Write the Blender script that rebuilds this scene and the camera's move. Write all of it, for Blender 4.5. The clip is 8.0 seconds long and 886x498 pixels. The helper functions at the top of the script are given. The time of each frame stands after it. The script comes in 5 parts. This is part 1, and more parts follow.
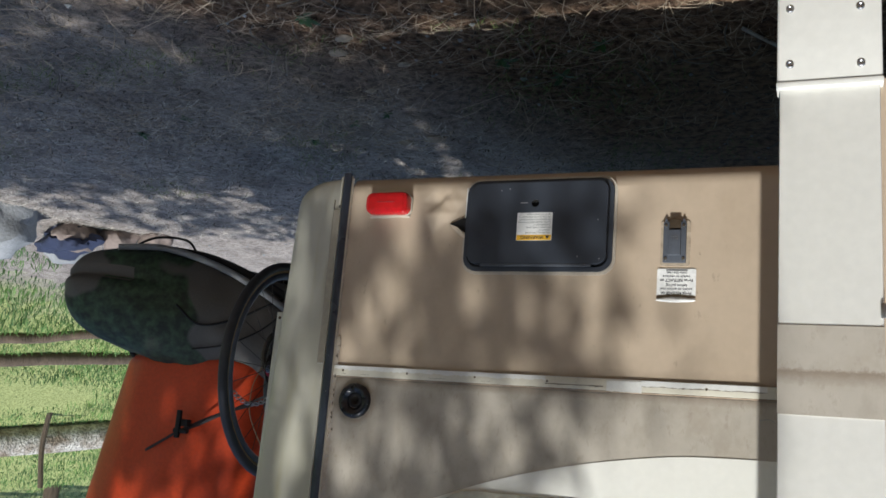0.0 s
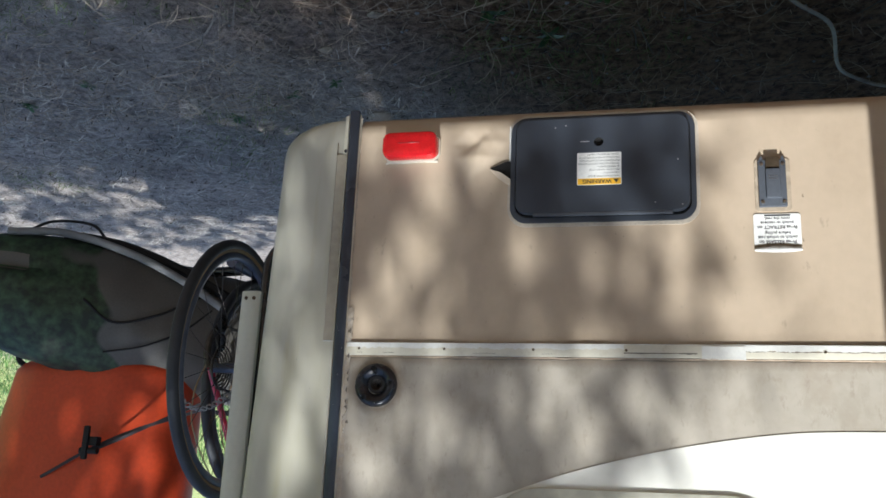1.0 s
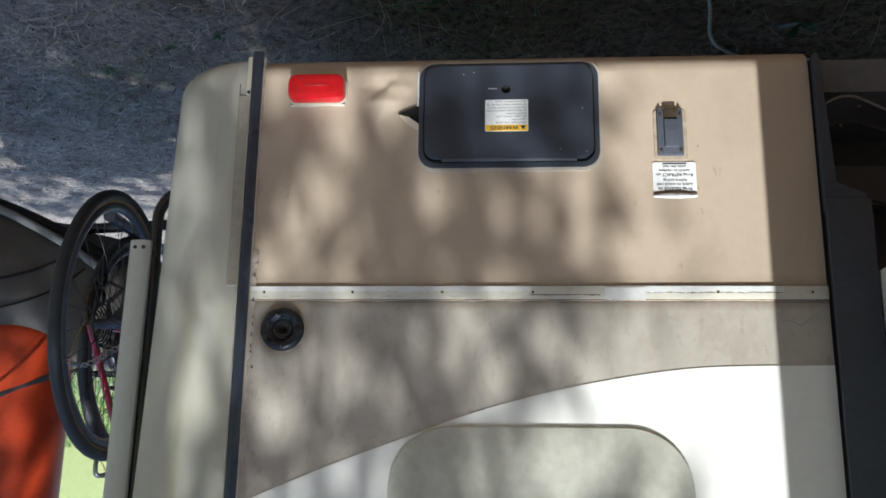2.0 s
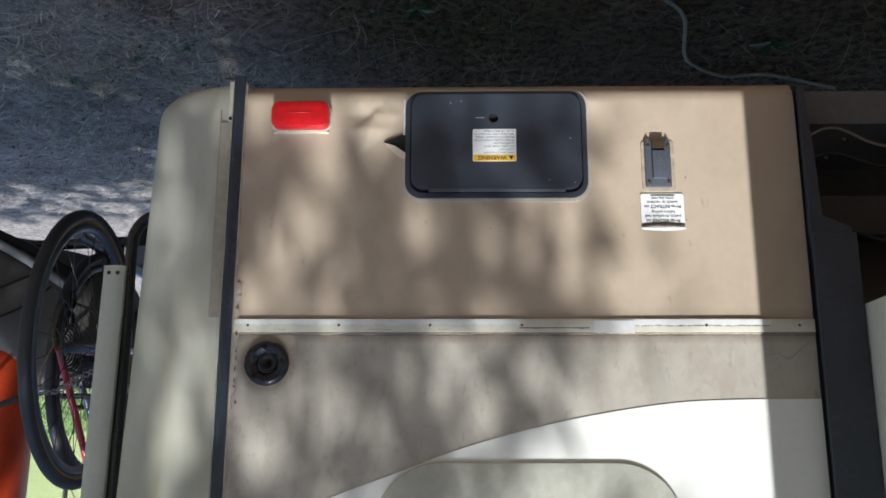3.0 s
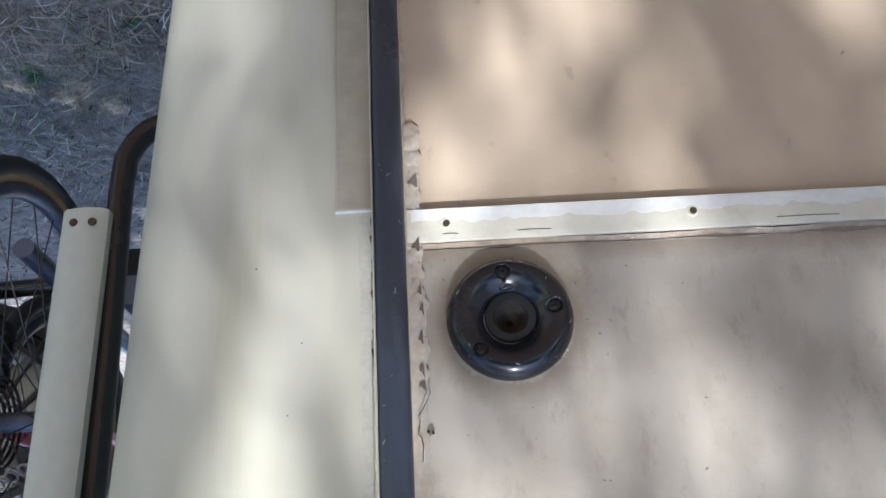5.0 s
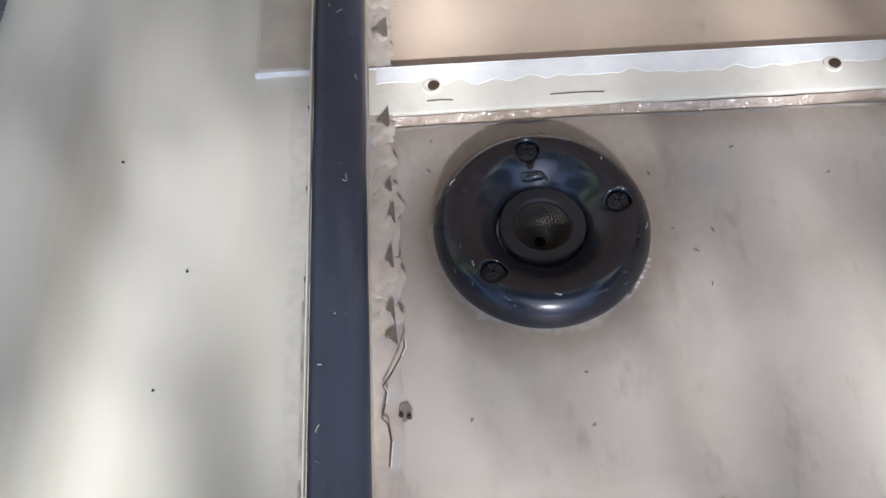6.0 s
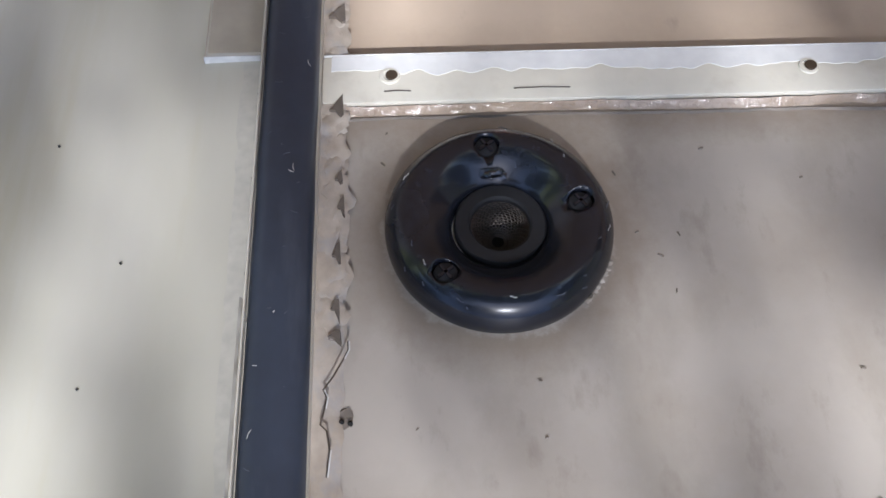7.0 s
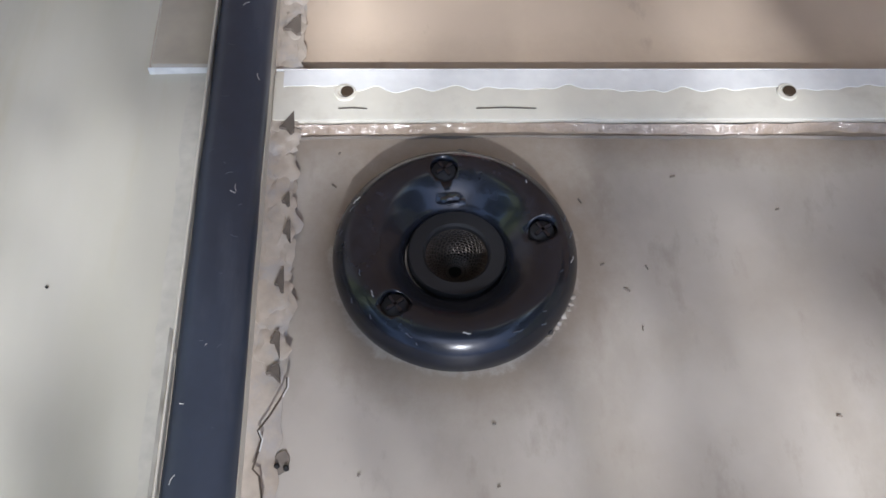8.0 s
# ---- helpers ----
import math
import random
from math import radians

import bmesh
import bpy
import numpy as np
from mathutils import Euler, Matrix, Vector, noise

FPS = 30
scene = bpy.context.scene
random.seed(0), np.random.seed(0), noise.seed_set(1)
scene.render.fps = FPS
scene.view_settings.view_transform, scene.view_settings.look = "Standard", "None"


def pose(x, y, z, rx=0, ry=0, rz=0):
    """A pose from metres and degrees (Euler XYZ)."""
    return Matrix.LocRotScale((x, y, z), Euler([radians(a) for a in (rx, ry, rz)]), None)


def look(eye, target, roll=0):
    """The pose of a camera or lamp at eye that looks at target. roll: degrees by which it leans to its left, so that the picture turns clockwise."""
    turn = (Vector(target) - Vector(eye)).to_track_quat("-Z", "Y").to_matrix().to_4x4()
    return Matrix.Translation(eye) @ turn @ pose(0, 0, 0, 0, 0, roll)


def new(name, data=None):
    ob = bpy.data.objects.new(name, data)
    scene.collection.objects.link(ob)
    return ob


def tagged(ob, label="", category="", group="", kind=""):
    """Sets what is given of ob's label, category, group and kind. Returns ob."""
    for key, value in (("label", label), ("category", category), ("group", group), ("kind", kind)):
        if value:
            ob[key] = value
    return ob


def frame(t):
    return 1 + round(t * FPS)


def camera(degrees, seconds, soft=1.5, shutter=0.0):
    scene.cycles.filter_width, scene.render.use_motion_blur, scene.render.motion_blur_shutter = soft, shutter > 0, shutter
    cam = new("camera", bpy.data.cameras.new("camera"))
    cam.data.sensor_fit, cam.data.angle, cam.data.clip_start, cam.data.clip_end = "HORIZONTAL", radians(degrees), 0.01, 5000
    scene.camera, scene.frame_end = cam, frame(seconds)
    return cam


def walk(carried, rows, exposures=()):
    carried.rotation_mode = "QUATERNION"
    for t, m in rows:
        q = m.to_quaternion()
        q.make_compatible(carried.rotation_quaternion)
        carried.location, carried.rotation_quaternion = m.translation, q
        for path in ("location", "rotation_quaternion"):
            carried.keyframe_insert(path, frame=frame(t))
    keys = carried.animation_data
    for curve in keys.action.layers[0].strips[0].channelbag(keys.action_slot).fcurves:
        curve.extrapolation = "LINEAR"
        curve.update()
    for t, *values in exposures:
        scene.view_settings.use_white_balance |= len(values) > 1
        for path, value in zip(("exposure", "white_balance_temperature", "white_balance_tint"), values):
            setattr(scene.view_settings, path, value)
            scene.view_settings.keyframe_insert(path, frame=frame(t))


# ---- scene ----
cam = camera(51.5, 8.0, soft=1.6)
PATH = [
    (0, (-1.006, -1.83, 1.139), (-0.232, -0.032, 0.729), 184.8),
    (0.2, (-0.871, -1.777, 1.142), (-0.221, 0.068, 0.724), 184.6),
    (0.3, (-0.821, -1.744, 1.138), (-0.199, 0.116, 0.748), 184.6),
    (0.5, (-0.704, -1.664, 1.188), (-0.106, 0.198, 0.769), 185.4),
    (1, (-0.521, -1.576, 1.242), (-0.075, 0.306, 0.734), 182.5),
    (1.5, (-0.446, -1.591, 1.31), (-0.23, 0.34, 0.834), 181.1),
    (1.7, (-0.436, -1.572, 1.325), (-0.271, 0.362, 0.839), 181.0),
    (2.8, (-0.396, -1.585, 1.238), (-0.294, 0.365, 0.806), 180.3),
    (3, (-0.374, -1.571, 1.242), (-0.329, 0.373, 0.775), 180.2),
    (3.5, (-0.315, -1.345, 1.274), (-0.29, 0.583, 0.746), 180.2),
    (4, (-0.172, -1.04, 1.259), (-0.055, 0.862, 0.653), 179.6),
    (4.5, (-0.017, -0.769, 1.293), (-0.022, 1.082, 0.535), 177.5),
    (5, (0.006, -0.53, 1.252), (-0.004, 1.299, 0.442), 176.9),
    (5.2, (0.001, -0.437, 1.261), (0.025, 1.372, 0.408), 177.3),
    (6.3, (0.003, -0.276, 1.225), (-0.044, 1.463, 0.238), 176.0),
    (6.5, (-0.001, -0.272, 1.229), (-0.069, 1.469, 0.247), 175.9),
    (7, (-0.007, -0.266, 1.226), (-0.066, 1.471, 0.236), 177.3),
    (7.5, (-0.013, -0.259, 1.221), (-0.083, 1.472, 0.221), 177.9),
    (8, (-0.018, -0.251, 1.212), (-0.111, 1.469, 0.196), 177.9),
]
walk(cam, [(t, look(eye, target, roll)) for t, eye, target, roll in PATH], [(0.0, 0.08, 6120, 7), (0.5, 0.38, 6120, 5), (1.0, 0.66, 5950, 6), (1.5, 0.61, 5860, 6), (3.0, 0.50, 5820, 7), (3.5, 0.54, 5830, 6), (4.0, 0.50, 5900, 6), (4.5, 1.02, 5830, 6), (5.0, 1.33, 5710, 9), (6.5, 1.14, 5670, 14), (7.0, 1.02, 5660, 14), (8.0, 1.05, 5650, 13)])

# world and sun
SUN_ELEV, SUN_SIDE = 57.0, 6.2
world = bpy.data.worlds.new("sky")
scene.world = world
world.use_nodes = True
wn = world.node_tree
sky = wn.nodes.new("ShaderNodeTexSky")
sky.sky_type = "NISHITA"
sky.sun_disc = False
sky.sun_elevation = radians(SUN_ELEV)
sky.sun_rotation = radians(180 + SUN_SIDE)
wn.links.new(sky.outputs[0], wn.nodes["Background"].inputs[0])
wn.nodes["Background"].inputs[1].default_value = 0.14
TO_SUN = Vector((-math.sin(radians(SUN_SIDE)) * math.cos(radians(SUN_ELEV)), -math.cos(radians(SUN_SIDE)) * math.cos(radians(SUN_ELEV)), math.sin(radians(SUN_ELEV))))
sun = new("sun", bpy.data.lights.new("sun", "SUN"))
sun.data.energy, sun.data.angle, sun.data.color = 5.0, radians(0.53), (1.0, 0.965, 0.91)
sun.matrix_world = look(TO_SUN * 30, (0, 0, 0))


# ---- materials ----
def material(name, col, rough=0.5, metal=0.0, var=0.12, scale=6.0, fine=90.0, bump=0.05, col2=None, spread=0.5, coat=0.0, stretch=(1, 1, 1), fine_var=0.06, island=0.0, bump_dist=0.002):
    """Two scales of colour variation, uneven gloss and a fine relief, in object space."""
    m = bpy.data.materials.new(name)
    m.use_nodes = True
    nt = m.node_tree
    b = nt.nodes["Principled BSDF"]
    b.inputs["Metallic"].default_value = metal
    b.inputs["Coat Weight"].default_value = coat
    co = nt.nodes.new("ShaderNodeTexCoord")
    mp = nt.nodes.new("ShaderNodeMapping")
    mp.inputs["Scale"].default_value = stretch
    nt.links.new(co.outputs["Object"], mp.inputs[0])
    n1, n2 = nt.nodes.new("ShaderNodeTexNoise"), nt.nodes.new("ShaderNodeTexNoise")
    for n, s, d in ((n1, scale, 6.0), (n2, fine, 4.0)):
        n.inputs["Scale"].default_value, n.inputs["Detail"].default_value = s, d
        nt.links.new(mp.outputs[0], n.inputs["Vector"])
    ramp = nt.nodes.new("ShaderNodeValToRGB")
    c2 = col2 or tuple(max(0.0, v * (1 - var * 2)) for v in col)
    ramp.color_ramp.elements[0].position, ramp.color_ramp.elements[1].position = 0.5 - spread / 2, 0.5 + spread / 2
    ramp.color_ramp.elements[0].color, ramp.color_ramp.elements[1].color = (*c2, 1), (*col, 1)
    nt.links.new(n1.outputs[0], ramp.inputs[0])
    mix = nt.nodes.new("ShaderNodeMix")
    mix.data_type, mix.blend_type = "RGBA", "MULTIPLY"
    mix.inputs[0].default_value = 1.0
    fr = nt.nodes.new("ShaderNodeMapRange")
    fr.inputs[1].default_value, fr.inputs[2].default_value = 0.3, 0.7
    fr.inputs[3].default_value, fr.inputs[4].default_value = 1 - fine_var * 2, 1 + fine_var
    nt.links.new(n2.outputs[0], fr.inputs[0])
    nt.links.new(ramp.outputs[0], mix.inputs[6])
    nt.links.new(fr.outputs[0], mix.inputs[7])
    last = mix.outputs[2]
    if island:
        geo = nt.nodes.new("ShaderNodeNewGeometry")
        ir = nt.nodes.new("ShaderNodeMapRange")
        ir.inputs[3].default_value, ir.inputs[4].default_value = 1 - island, 1 + island
        nt.links.new(geo.outputs["Random Per Island"], ir.inputs[0])
        mi = nt.nodes.new("ShaderNodeMix")
        mi.data_type, mi.blend_type = "RGBA", "MULTIPLY"
        mi.inputs[0].default_value = 1.0
        nt.links.new(last, mi.inputs[6])
        nt.links.new(ir.outputs[0], mi.inputs[7])
        last = mi.outputs[2]
    nt.links.new(last, b.inputs["Base Color"])
    rr = nt.nodes.new("ShaderNodeMapRange")
    rr.inputs[3].default_value, rr.inputs[4].default_value = max(0.02, rough - 0.12), min(1.0, rough + 0.12)
    nt.links.new(n1.outputs[0], rr.inputs[0])
    nt.links.new(rr.outputs[0], b.inputs["Roughness"])
    if bump:
        bp = nt.nodes.new("ShaderNodeBump")
        bp.inputs["Strength"].default_value, bp.inputs["Distance"].default_value = bump, bump_dist
        nt.links.new(n2.outputs[0], bp.inputs["Height"])
        nt.links.new(bp.outputs[0], b.inputs["Normal"])
    return m


M = {
    "tan": material("tan_gelcoat", (0.50, 0.398, 0.294), 0.42, fine_var=0.018, var=0.035, scale=3.0, fine=60, bump=0.02),
    "taupe": material("taupe_graphic", (0.46, 0.412, 0.345), 0.42, fine_var=0.018, var=0.035, scale=3.0, fine=60, bump=0.02),
    "white": material("white_gelcoat", (0.80, 0.78, 0.71), 0.38, fine_var=0.015, var=0.012, scale=3.0, fine=60, bump=0.02),
    "cream": material("cream_cap", (0.51, 0.485, 0.405), 0.38, fine_var=0.02, var=0.04, scale=2.0, fine=50, bump=0.02, stretch=(1, 1, 0.35)),
    "fascia": material("fascia_white", (0.74, 0.72, 0.66), 0.45, fine_var=0.02, var=0.015, scale=4, fine=70, bump=0.03),
    "cap_edge": material("cap_edge", (0.40, 0.355, 0.28), 0.45, var=0.06, scale=5, fine=80, bump=0.03),
    "strip": material("aluminium_strip_paint", (0.63, 0.59, 0.485), 0.4, var=0.05, scale=7, fine=140, bump=0.03, fine_var=0.02, col2=(0.64, 0.60, 0.495)),
    "vinyl": material("black_vinyl", (0.034, 0.044, 0.064), 0.30, var=0.12, scale=9, fine=160, bump=0.02, fine_var=0.05),
    "rubber": material("navy_rubber", (0.06, 0.07, 0.092), 0.65, var=0.2, scale=6, fine=120, bump=0.06),
    "hatch": material("charcoal_plastic", (0.038, 0.046, 0.062), 0.5, var=0.12, scale=5, fine=300, bump=0.02, fine_var=0.03),
    "hub": material("gloss_black_plastic", (0.013, 0.015, 0.022), 0.24, var=0.2, scale=25, fine=320, bump=0.02, fine_var=0.2, coat=0.25),
    "wet_black": material("wet_black", (0.012, 0.013, 0.018), 0.08, var=0.2, scale=200, fine=600, bump=0.3, coat=1.0),
    "dark": material("matt_black", (0.012, 0.012, 0.014), 0.75, var=0.2, scale=20, fine=200),
    "switch": material("grey_plastic", (0.085, 0.095, 0.115), 0.5, var=0.1, scale=20, fine=300),
    "steel": material("steel", (0.45, 0.44, 0.42), 0.32, 1.0, var=0.2, scale=30, fine=200),
    "brass": material("old_screw", (0.16, 0.12, 0.08), 0.55, 0.7, var=0.3, scale=80, fine=300),
    "paper": material("paper_label", (0.80, 0.79, 0.76), 0.55, var=0.04, scale=20, fine=200),
    "yellow": material("warning_yellow", (0.85, 0.48, 0.03), 0.5, var=0.05, scale=20, fine=200),
    "ink": material("ink", (0.03, 0.03, 0.035), 0.6, var=0.1, scale=20, fine=200, bump=0),
    "grey_ink": material("grey_ink", (0.33, 0.33, 0.34), 0.6, var=0.1, scale=20, fine=200, bump=0),
    "sealant": material("dirty_sealant", (0.52, 0.46, 0.37), 0.5, var=0.25, scale=60, fine=250, bump=0.25, col2=(0.30, 0.25, 0.19)),
    "clear_seal": material("clear_sealant", (0.58, 0.56, 0.52), 0.22, var=0.15, scale=40, fine=200, bump=0.1),
    "cap_film": material("dull_clear_film", (0.51, 0.485, 0.415), 0.36, var=0.08, scale=40, fine=200, bump=0.1),
    "sealant_white": material("white_sealant_line", (0.78, 0.77, 0.72), 0.4, var=0.15, scale=60, fine=250, bump=0.2),
    "chip_white": material("chipped_white_paint", (0.74, 0.73, 0.69), 0.38, var=0.05, scale=30, fine=200, bump=0.05, fine_var=0.03),
    "film_dark": material("brown_smear", (0.34, 0.29, 0.235), 0.5, var=0.3, scale=90, fine=300, bump=0.05),
    "wet_seal": material("glossy_old_sealant", (0.42, 0.335, 0.25), 0.13, var=0.25, scale=90, fine=170, bump=0.6, bump_dist=0.003, col2=(0.27, 0.20, 0.14)),
    "grime": material("grime", (0.27, 0.225, 0.175), 0.7, var=0.3, scale=60, fine=250, bump=0.1),
    "void": material("dark_gap", (0.01, 0.009, 0.008), 0.9, var=0.1, scale=40, fine=200, bump=0),
    "film": material("sealant_film", (0.54, 0.475, 0.39), 0.35, var=0.1, scale=30, fine=200, bump=0.06),
    "clear_film": material("yellowed_clear_film", (0.47, 0.385, 0.29), 0.25, var=0.15, scale=60, fine=200, bump=0.1),
    "lens_dark": material("dark_red", (0.25, 0.004, 0.006), 0.4, var=0.1),
    "tape": material("tan_tape", (0.50, 0.44, 0.36), 0.5, var=0.12, scale=45, fine=250, bump=0.12, col2=(0.42, 0.35, 0.27)),
    "gap_soft": material("dusty_gap", (0.19, 0.155, 0.12), 0.85, var=0.3, scale=80, fine=250, bump=0),
    "gap": material("brown_gap_and_shade", (0.10, 0.075, 0.052), 0.85, var=0.3, scale=80, fine=250, bump=0),
    "under": material("underbelly", (0.15, 0.148, 0.155), 0.8, var=0.3, scale=5, fine=60, bump=0.2),
    "frame": material("chassis", (0.07, 0.071, 0.08), 0.6, var=0.3, scale=8, fine=120, bump=0.1),
    "post": material("white_post", (0.66, 0.65, 0.57), 0.42, fine_var=0.02, var=0.02, scale=6, fine=100, bump=0.03),
    "tube": material("black_enamel", (0.012, 0.013, 0.016), 0.25, var=0.2, scale=20, fine=200, coat=0.3),
    "tyre": material("tyre_rubber", (0.045, 0.048, 0.056), 0.55, var=0.2, scale=30, fine=250, bump=0.2),
    "gum": material("tan_sidewall", (0.42, 0.30, 0.17), 0.7, var=0.15, scale=30, fine=200),
    "alloy": material("alloy", (0.55, 0.55, 0.56), 0.35, 1.0, var=0.15, scale=30, fine=200),
    "rim_grey": material("anodised_rim", (0.16, 0.18, 0.24), 0.35, 0.6, var=0.15, scale=30, fine=200),
    "red": material("red_enamel", (0.50, 0.02, 0.06), 0.3, var=0.1, scale=20, fine=200, coat=0.5),
    "bluegrey": material("blue_grey_enamel", (0.10, 0.12, 0.19), 0.35, var=0.1, scale=20, fine=200, coat=0.4),
    "chain": material("oily_steel", (0.12, 0.11, 0.10), 0.45, 0.9, var=0.3, scale=60, fine=300),
    "mesh_wire": material("brown_wire", (0.12, 0.10, 0.085), 0.45, 0.8, var=0.3, scale=60, fine=300),
    "orange": material("orange_polyethylene", (0.62, 0.064, 0.015), 0.45, var=0.08, scale=3, fine=80, bump=0.04),
    "tarp_pale": material("pale_grey_plastic", (0.15, 0.135, 0.115), 0.7, var=0.15, scale=7, fine=300, bump=0.1),
    "webbing": material("dark_webbing", (0.06, 0.05, 0.055), 0.8, var=0.2, scale=20, fine=500, bump=0.3),
    "bark": material("bark", (0.16, 0.115, 0.08), 0.9, var=0.3, scale=9, fine=60, bump=0.8, bump_dist=0.02, stretch=(1, 1, 0.25)),
    "log": material("weathered_log", (0.60, 0.56, 0.50), 0.85, var=0.25, scale=4, fine=26, bump=0.9, bump_dist=0.05, col2=(0.22, 0.17, 0.12), spread=0.25, fine_var=0.3),
    "leaf": material("foliage", (0.07, 0.11, 0.03), 0.6, var=0.25, scale=5, fine=60, island=0.4),
    # tree shade is put into this green, sunlight into the pale copy below
    "grass": material("grass", (0.15, 0.28, 0.07), 0.65, var=0.2, scale=1.6, fine=30, island=0.45, col2=(0.05, 0.12, 0.03), spread=0.3),
    "grass_pale": material("grass_with_sun", (0.62, 0.66, 0.28), 0.65, var=0.2, scale=1.2, fine=30, island=0.35, col2=(0.30, 0.42, 0.12), spread=0.4),
    "weed": material("weed_leaf", (0.05, 0.13, 0.025), 0.55, var=0.25, scale=8, fine=60, island=0.3),
    "straw": material("dry_needles", (0.52, 0.42, 0.30), 0.75, var=0.3, scale=3, fine=60, island=0.55, col2=(0.32, 0.235, 0.16)),
    "straw_pale": material("bleached_straw", (0.74, 0.69, 0.60), 0.75, var=0.2, scale=3, fine=60, island=0.35),
    "crumb": material("bark_crumb", (0.12, 0.09, 0.065), 0.9, var=0.3, scale=20, fine=120, island=0.6),
    "moss": material("moss_green", (0.17, 0.24, 0.06), 0.8, var=0.25, scale=8, fine=60, island=0.5),
    "twig": material("grey_twig", (0.25, 0.22, 0.19), 0.85, var=0.3, scale=20, fine=120, island=0.3),
    "stone": material("pale_stone", (0.42, 0.36, 0.29), 0.85, var=0.25, scale=14, fine=120, bump=0.4),
    "rock_grey": material("grey_rock", (0.36, 0.37, 0.38), 0.85, var=0.25, scale=6, fine=60, bump=0.5, bump_dist=0.01),
    "rock_pink": material("pink_rock", (0.29, 0.23, 0.20), 0.85, var=0.25, scale=6, fine=60, bump=0.5, bump_dist=0.01),
    "cloth_blue": material("blue_cloth", (0.028, 0.038, 0.085), 0.85, var=0.25, scale=12, fine=300, bump=0.3),
    "cord": material("white_cord", (0.42, 0.41, 0.38), 0.6, var=0.15, scale=30, fine=200),
    "shade_panel": material("grey_beige_panel", (0.53, 0.515, 0.43), 0.35, var=0.04, scale=3, fine=60, bump=0.02),
}


def lens_red():
    m = material("red_lens", (0.50, 0.004, 0.009), 0.16, var=0.25, scale=70, fine=420, bump=0.35, col2=(0.36, 0.003, 0.006), fine_var=0.12, coat=0.4)
    b = m.node_tree.nodes["Principled BSDF"]
    b.inputs["Subsurface Weight"].default_value, b.inputs["Subsurface Radius"].default_value = 0.15, (0.02, 0.002, 0.002)
    b.inputs["Subsurface Scale"].default_value = 0.5
    return m


M["lens"] = lens_red()
M["hub"].node_tree.nodes["Principled BSDF"].inputs["Specular IOR Level"].default_value = 0.4


def ground_material():
    """Grey-brown dirt, darker damp patches, straw-coloured litter and a green flush far out."""
    m = bpy.data.materials.new("dirt")
    m.use_nodes = True
    nt = m.node_tree
    b = nt.nodes["Principled BSDF"]
    co = nt.nodes.new("ShaderNodeTexCoord")

    def noise_tex(s, d=8.0, rough=0.6):
        n = nt.nodes.new("ShaderNodeTexNoise")
        n.inputs["Scale"].default_value, n.inputs["Detail"].default_value, n.inputs["Roughness"].default_value = s, d, rough
        nt.links.new(co.outputs["Object"], n.inputs["Vector"])
        return n

    def ramp(src, stops):
        r = nt.nodes.new("ShaderNodeValToRGB")
        e = r.color_ramp.elements
        while len(e) < len(stops):
            e.new(0.5)
        for k, (p, c) in zip(e, stops):
            k.position, k.color = p, (*c, 1)
        nt.links.new(src, r.inputs[0])
        return r.outputs[0]

    def mix(a, c, f, mode="MIX"):
        x = nt.nodes.new("ShaderNodeMix")
        x.data_type, x.blend_type = "RGBA", mode
        nt.links.new(f, x.inputs[0]) if not isinstance(f, float) else None
        if isinstance(f, float):
            x.inputs[0].default_value = f
        nt.links.new(a, x.inputs[6])
        nt.links.new(c, x.inputs[7])
        return x.outputs[2]

    big, mid, small, grit = noise_tex(0.9), noise_tex(5.0), noise_tex(34.0), noise_tex(150.0, 6.0, 0.75)
    base = ramp(mid.outputs[0], [(0.28, (0.27, 0.235, 0.215)), (0.5, (0.46, 0.405, 0.37)), (0.72, (0.58, 0.515, 0.47))])
    litter = ramp(small.outputs[0], [(0.35, (0.14, 0.082, 0.052)), (0.6, (0.33, 0.212, 0.138))])
    sep = nt.nodes.new("ShaderNodeSeparateXYZ")
    nt.links.new(co.outputs["Object"], sep.inputs[0])
    add = nt.nodes.new("ShaderNodeMath")
    add.operation = "MULTIPLY_ADD"
    add.inputs[1].default_value = 1.6
    nt.links.new(big.outputs[0], add.inputs[0])
    nt.links.new(sep.outputs[1], add.inputs[2])
    lean = nt.nodes.new("ShaderNodeMath")
    lean.operation = "MULTIPLY_ADD"
    lean.inputs[1].default_value = 1.3
    nt.links.new(sep.outputs[0], lean.inputs[0])
    nt.links.new(add.outputs[0], lean.inputs[2])
    bed = nt.nodes.new("ShaderNodeMapRange")
    bed.inputs[1].default_value, bed.inputs[2].default_value = 1.5, 2.4
    bed.inputs[3].default_value, bed.inputs[4].default_value = 1.0, 0.0
    nt.links.new(lean.outputs[0], bed.inputs[0])
    col = mix(base, litter, bed.outputs[0])
    turf = ramp(small.outputs[0], [(0.3, (0.26, 0.33, 0.11)), (0.7, (0.58, 0.60, 0.26))])
    gd = nt.nodes.new("ShaderNodeMath")
    gd.operation = "MULTIPLY_ADD"
    gd.inputs[1].default_value = 2.2
    nt.links.new(mid.outputs[0], gd.inputs[0])
    nt.links.new(sep.outputs[0], gd.inputs[2])
    gr = nt.nodes.new("ShaderNodeMapRange")
    gr.inputs[1].default_value, gr.inputs[2].default_value = 6.4, 7.6
    nt.links.new(gd.outputs[0], gr.inputs[0])
    col = mix(col, turf, gr.outputs[0])
    gm = ramp(grit.outputs[0], [(0.3, (0.55, 0.55, 0.55)), (0.7, (1.25, 1.25, 1.25))])
    col = mix(col, gm, 1.0, "MULTIPLY")
    clod = ramp(small.outputs[0], [(0.34, (0.58, 0.57, 0.56)), (0.50, (0.98, 0.98, 0.98)), (0.68, (1.18, 1.18, 1.18))])
    col = mix(col, clod, 1.0, "MULTIPLY")
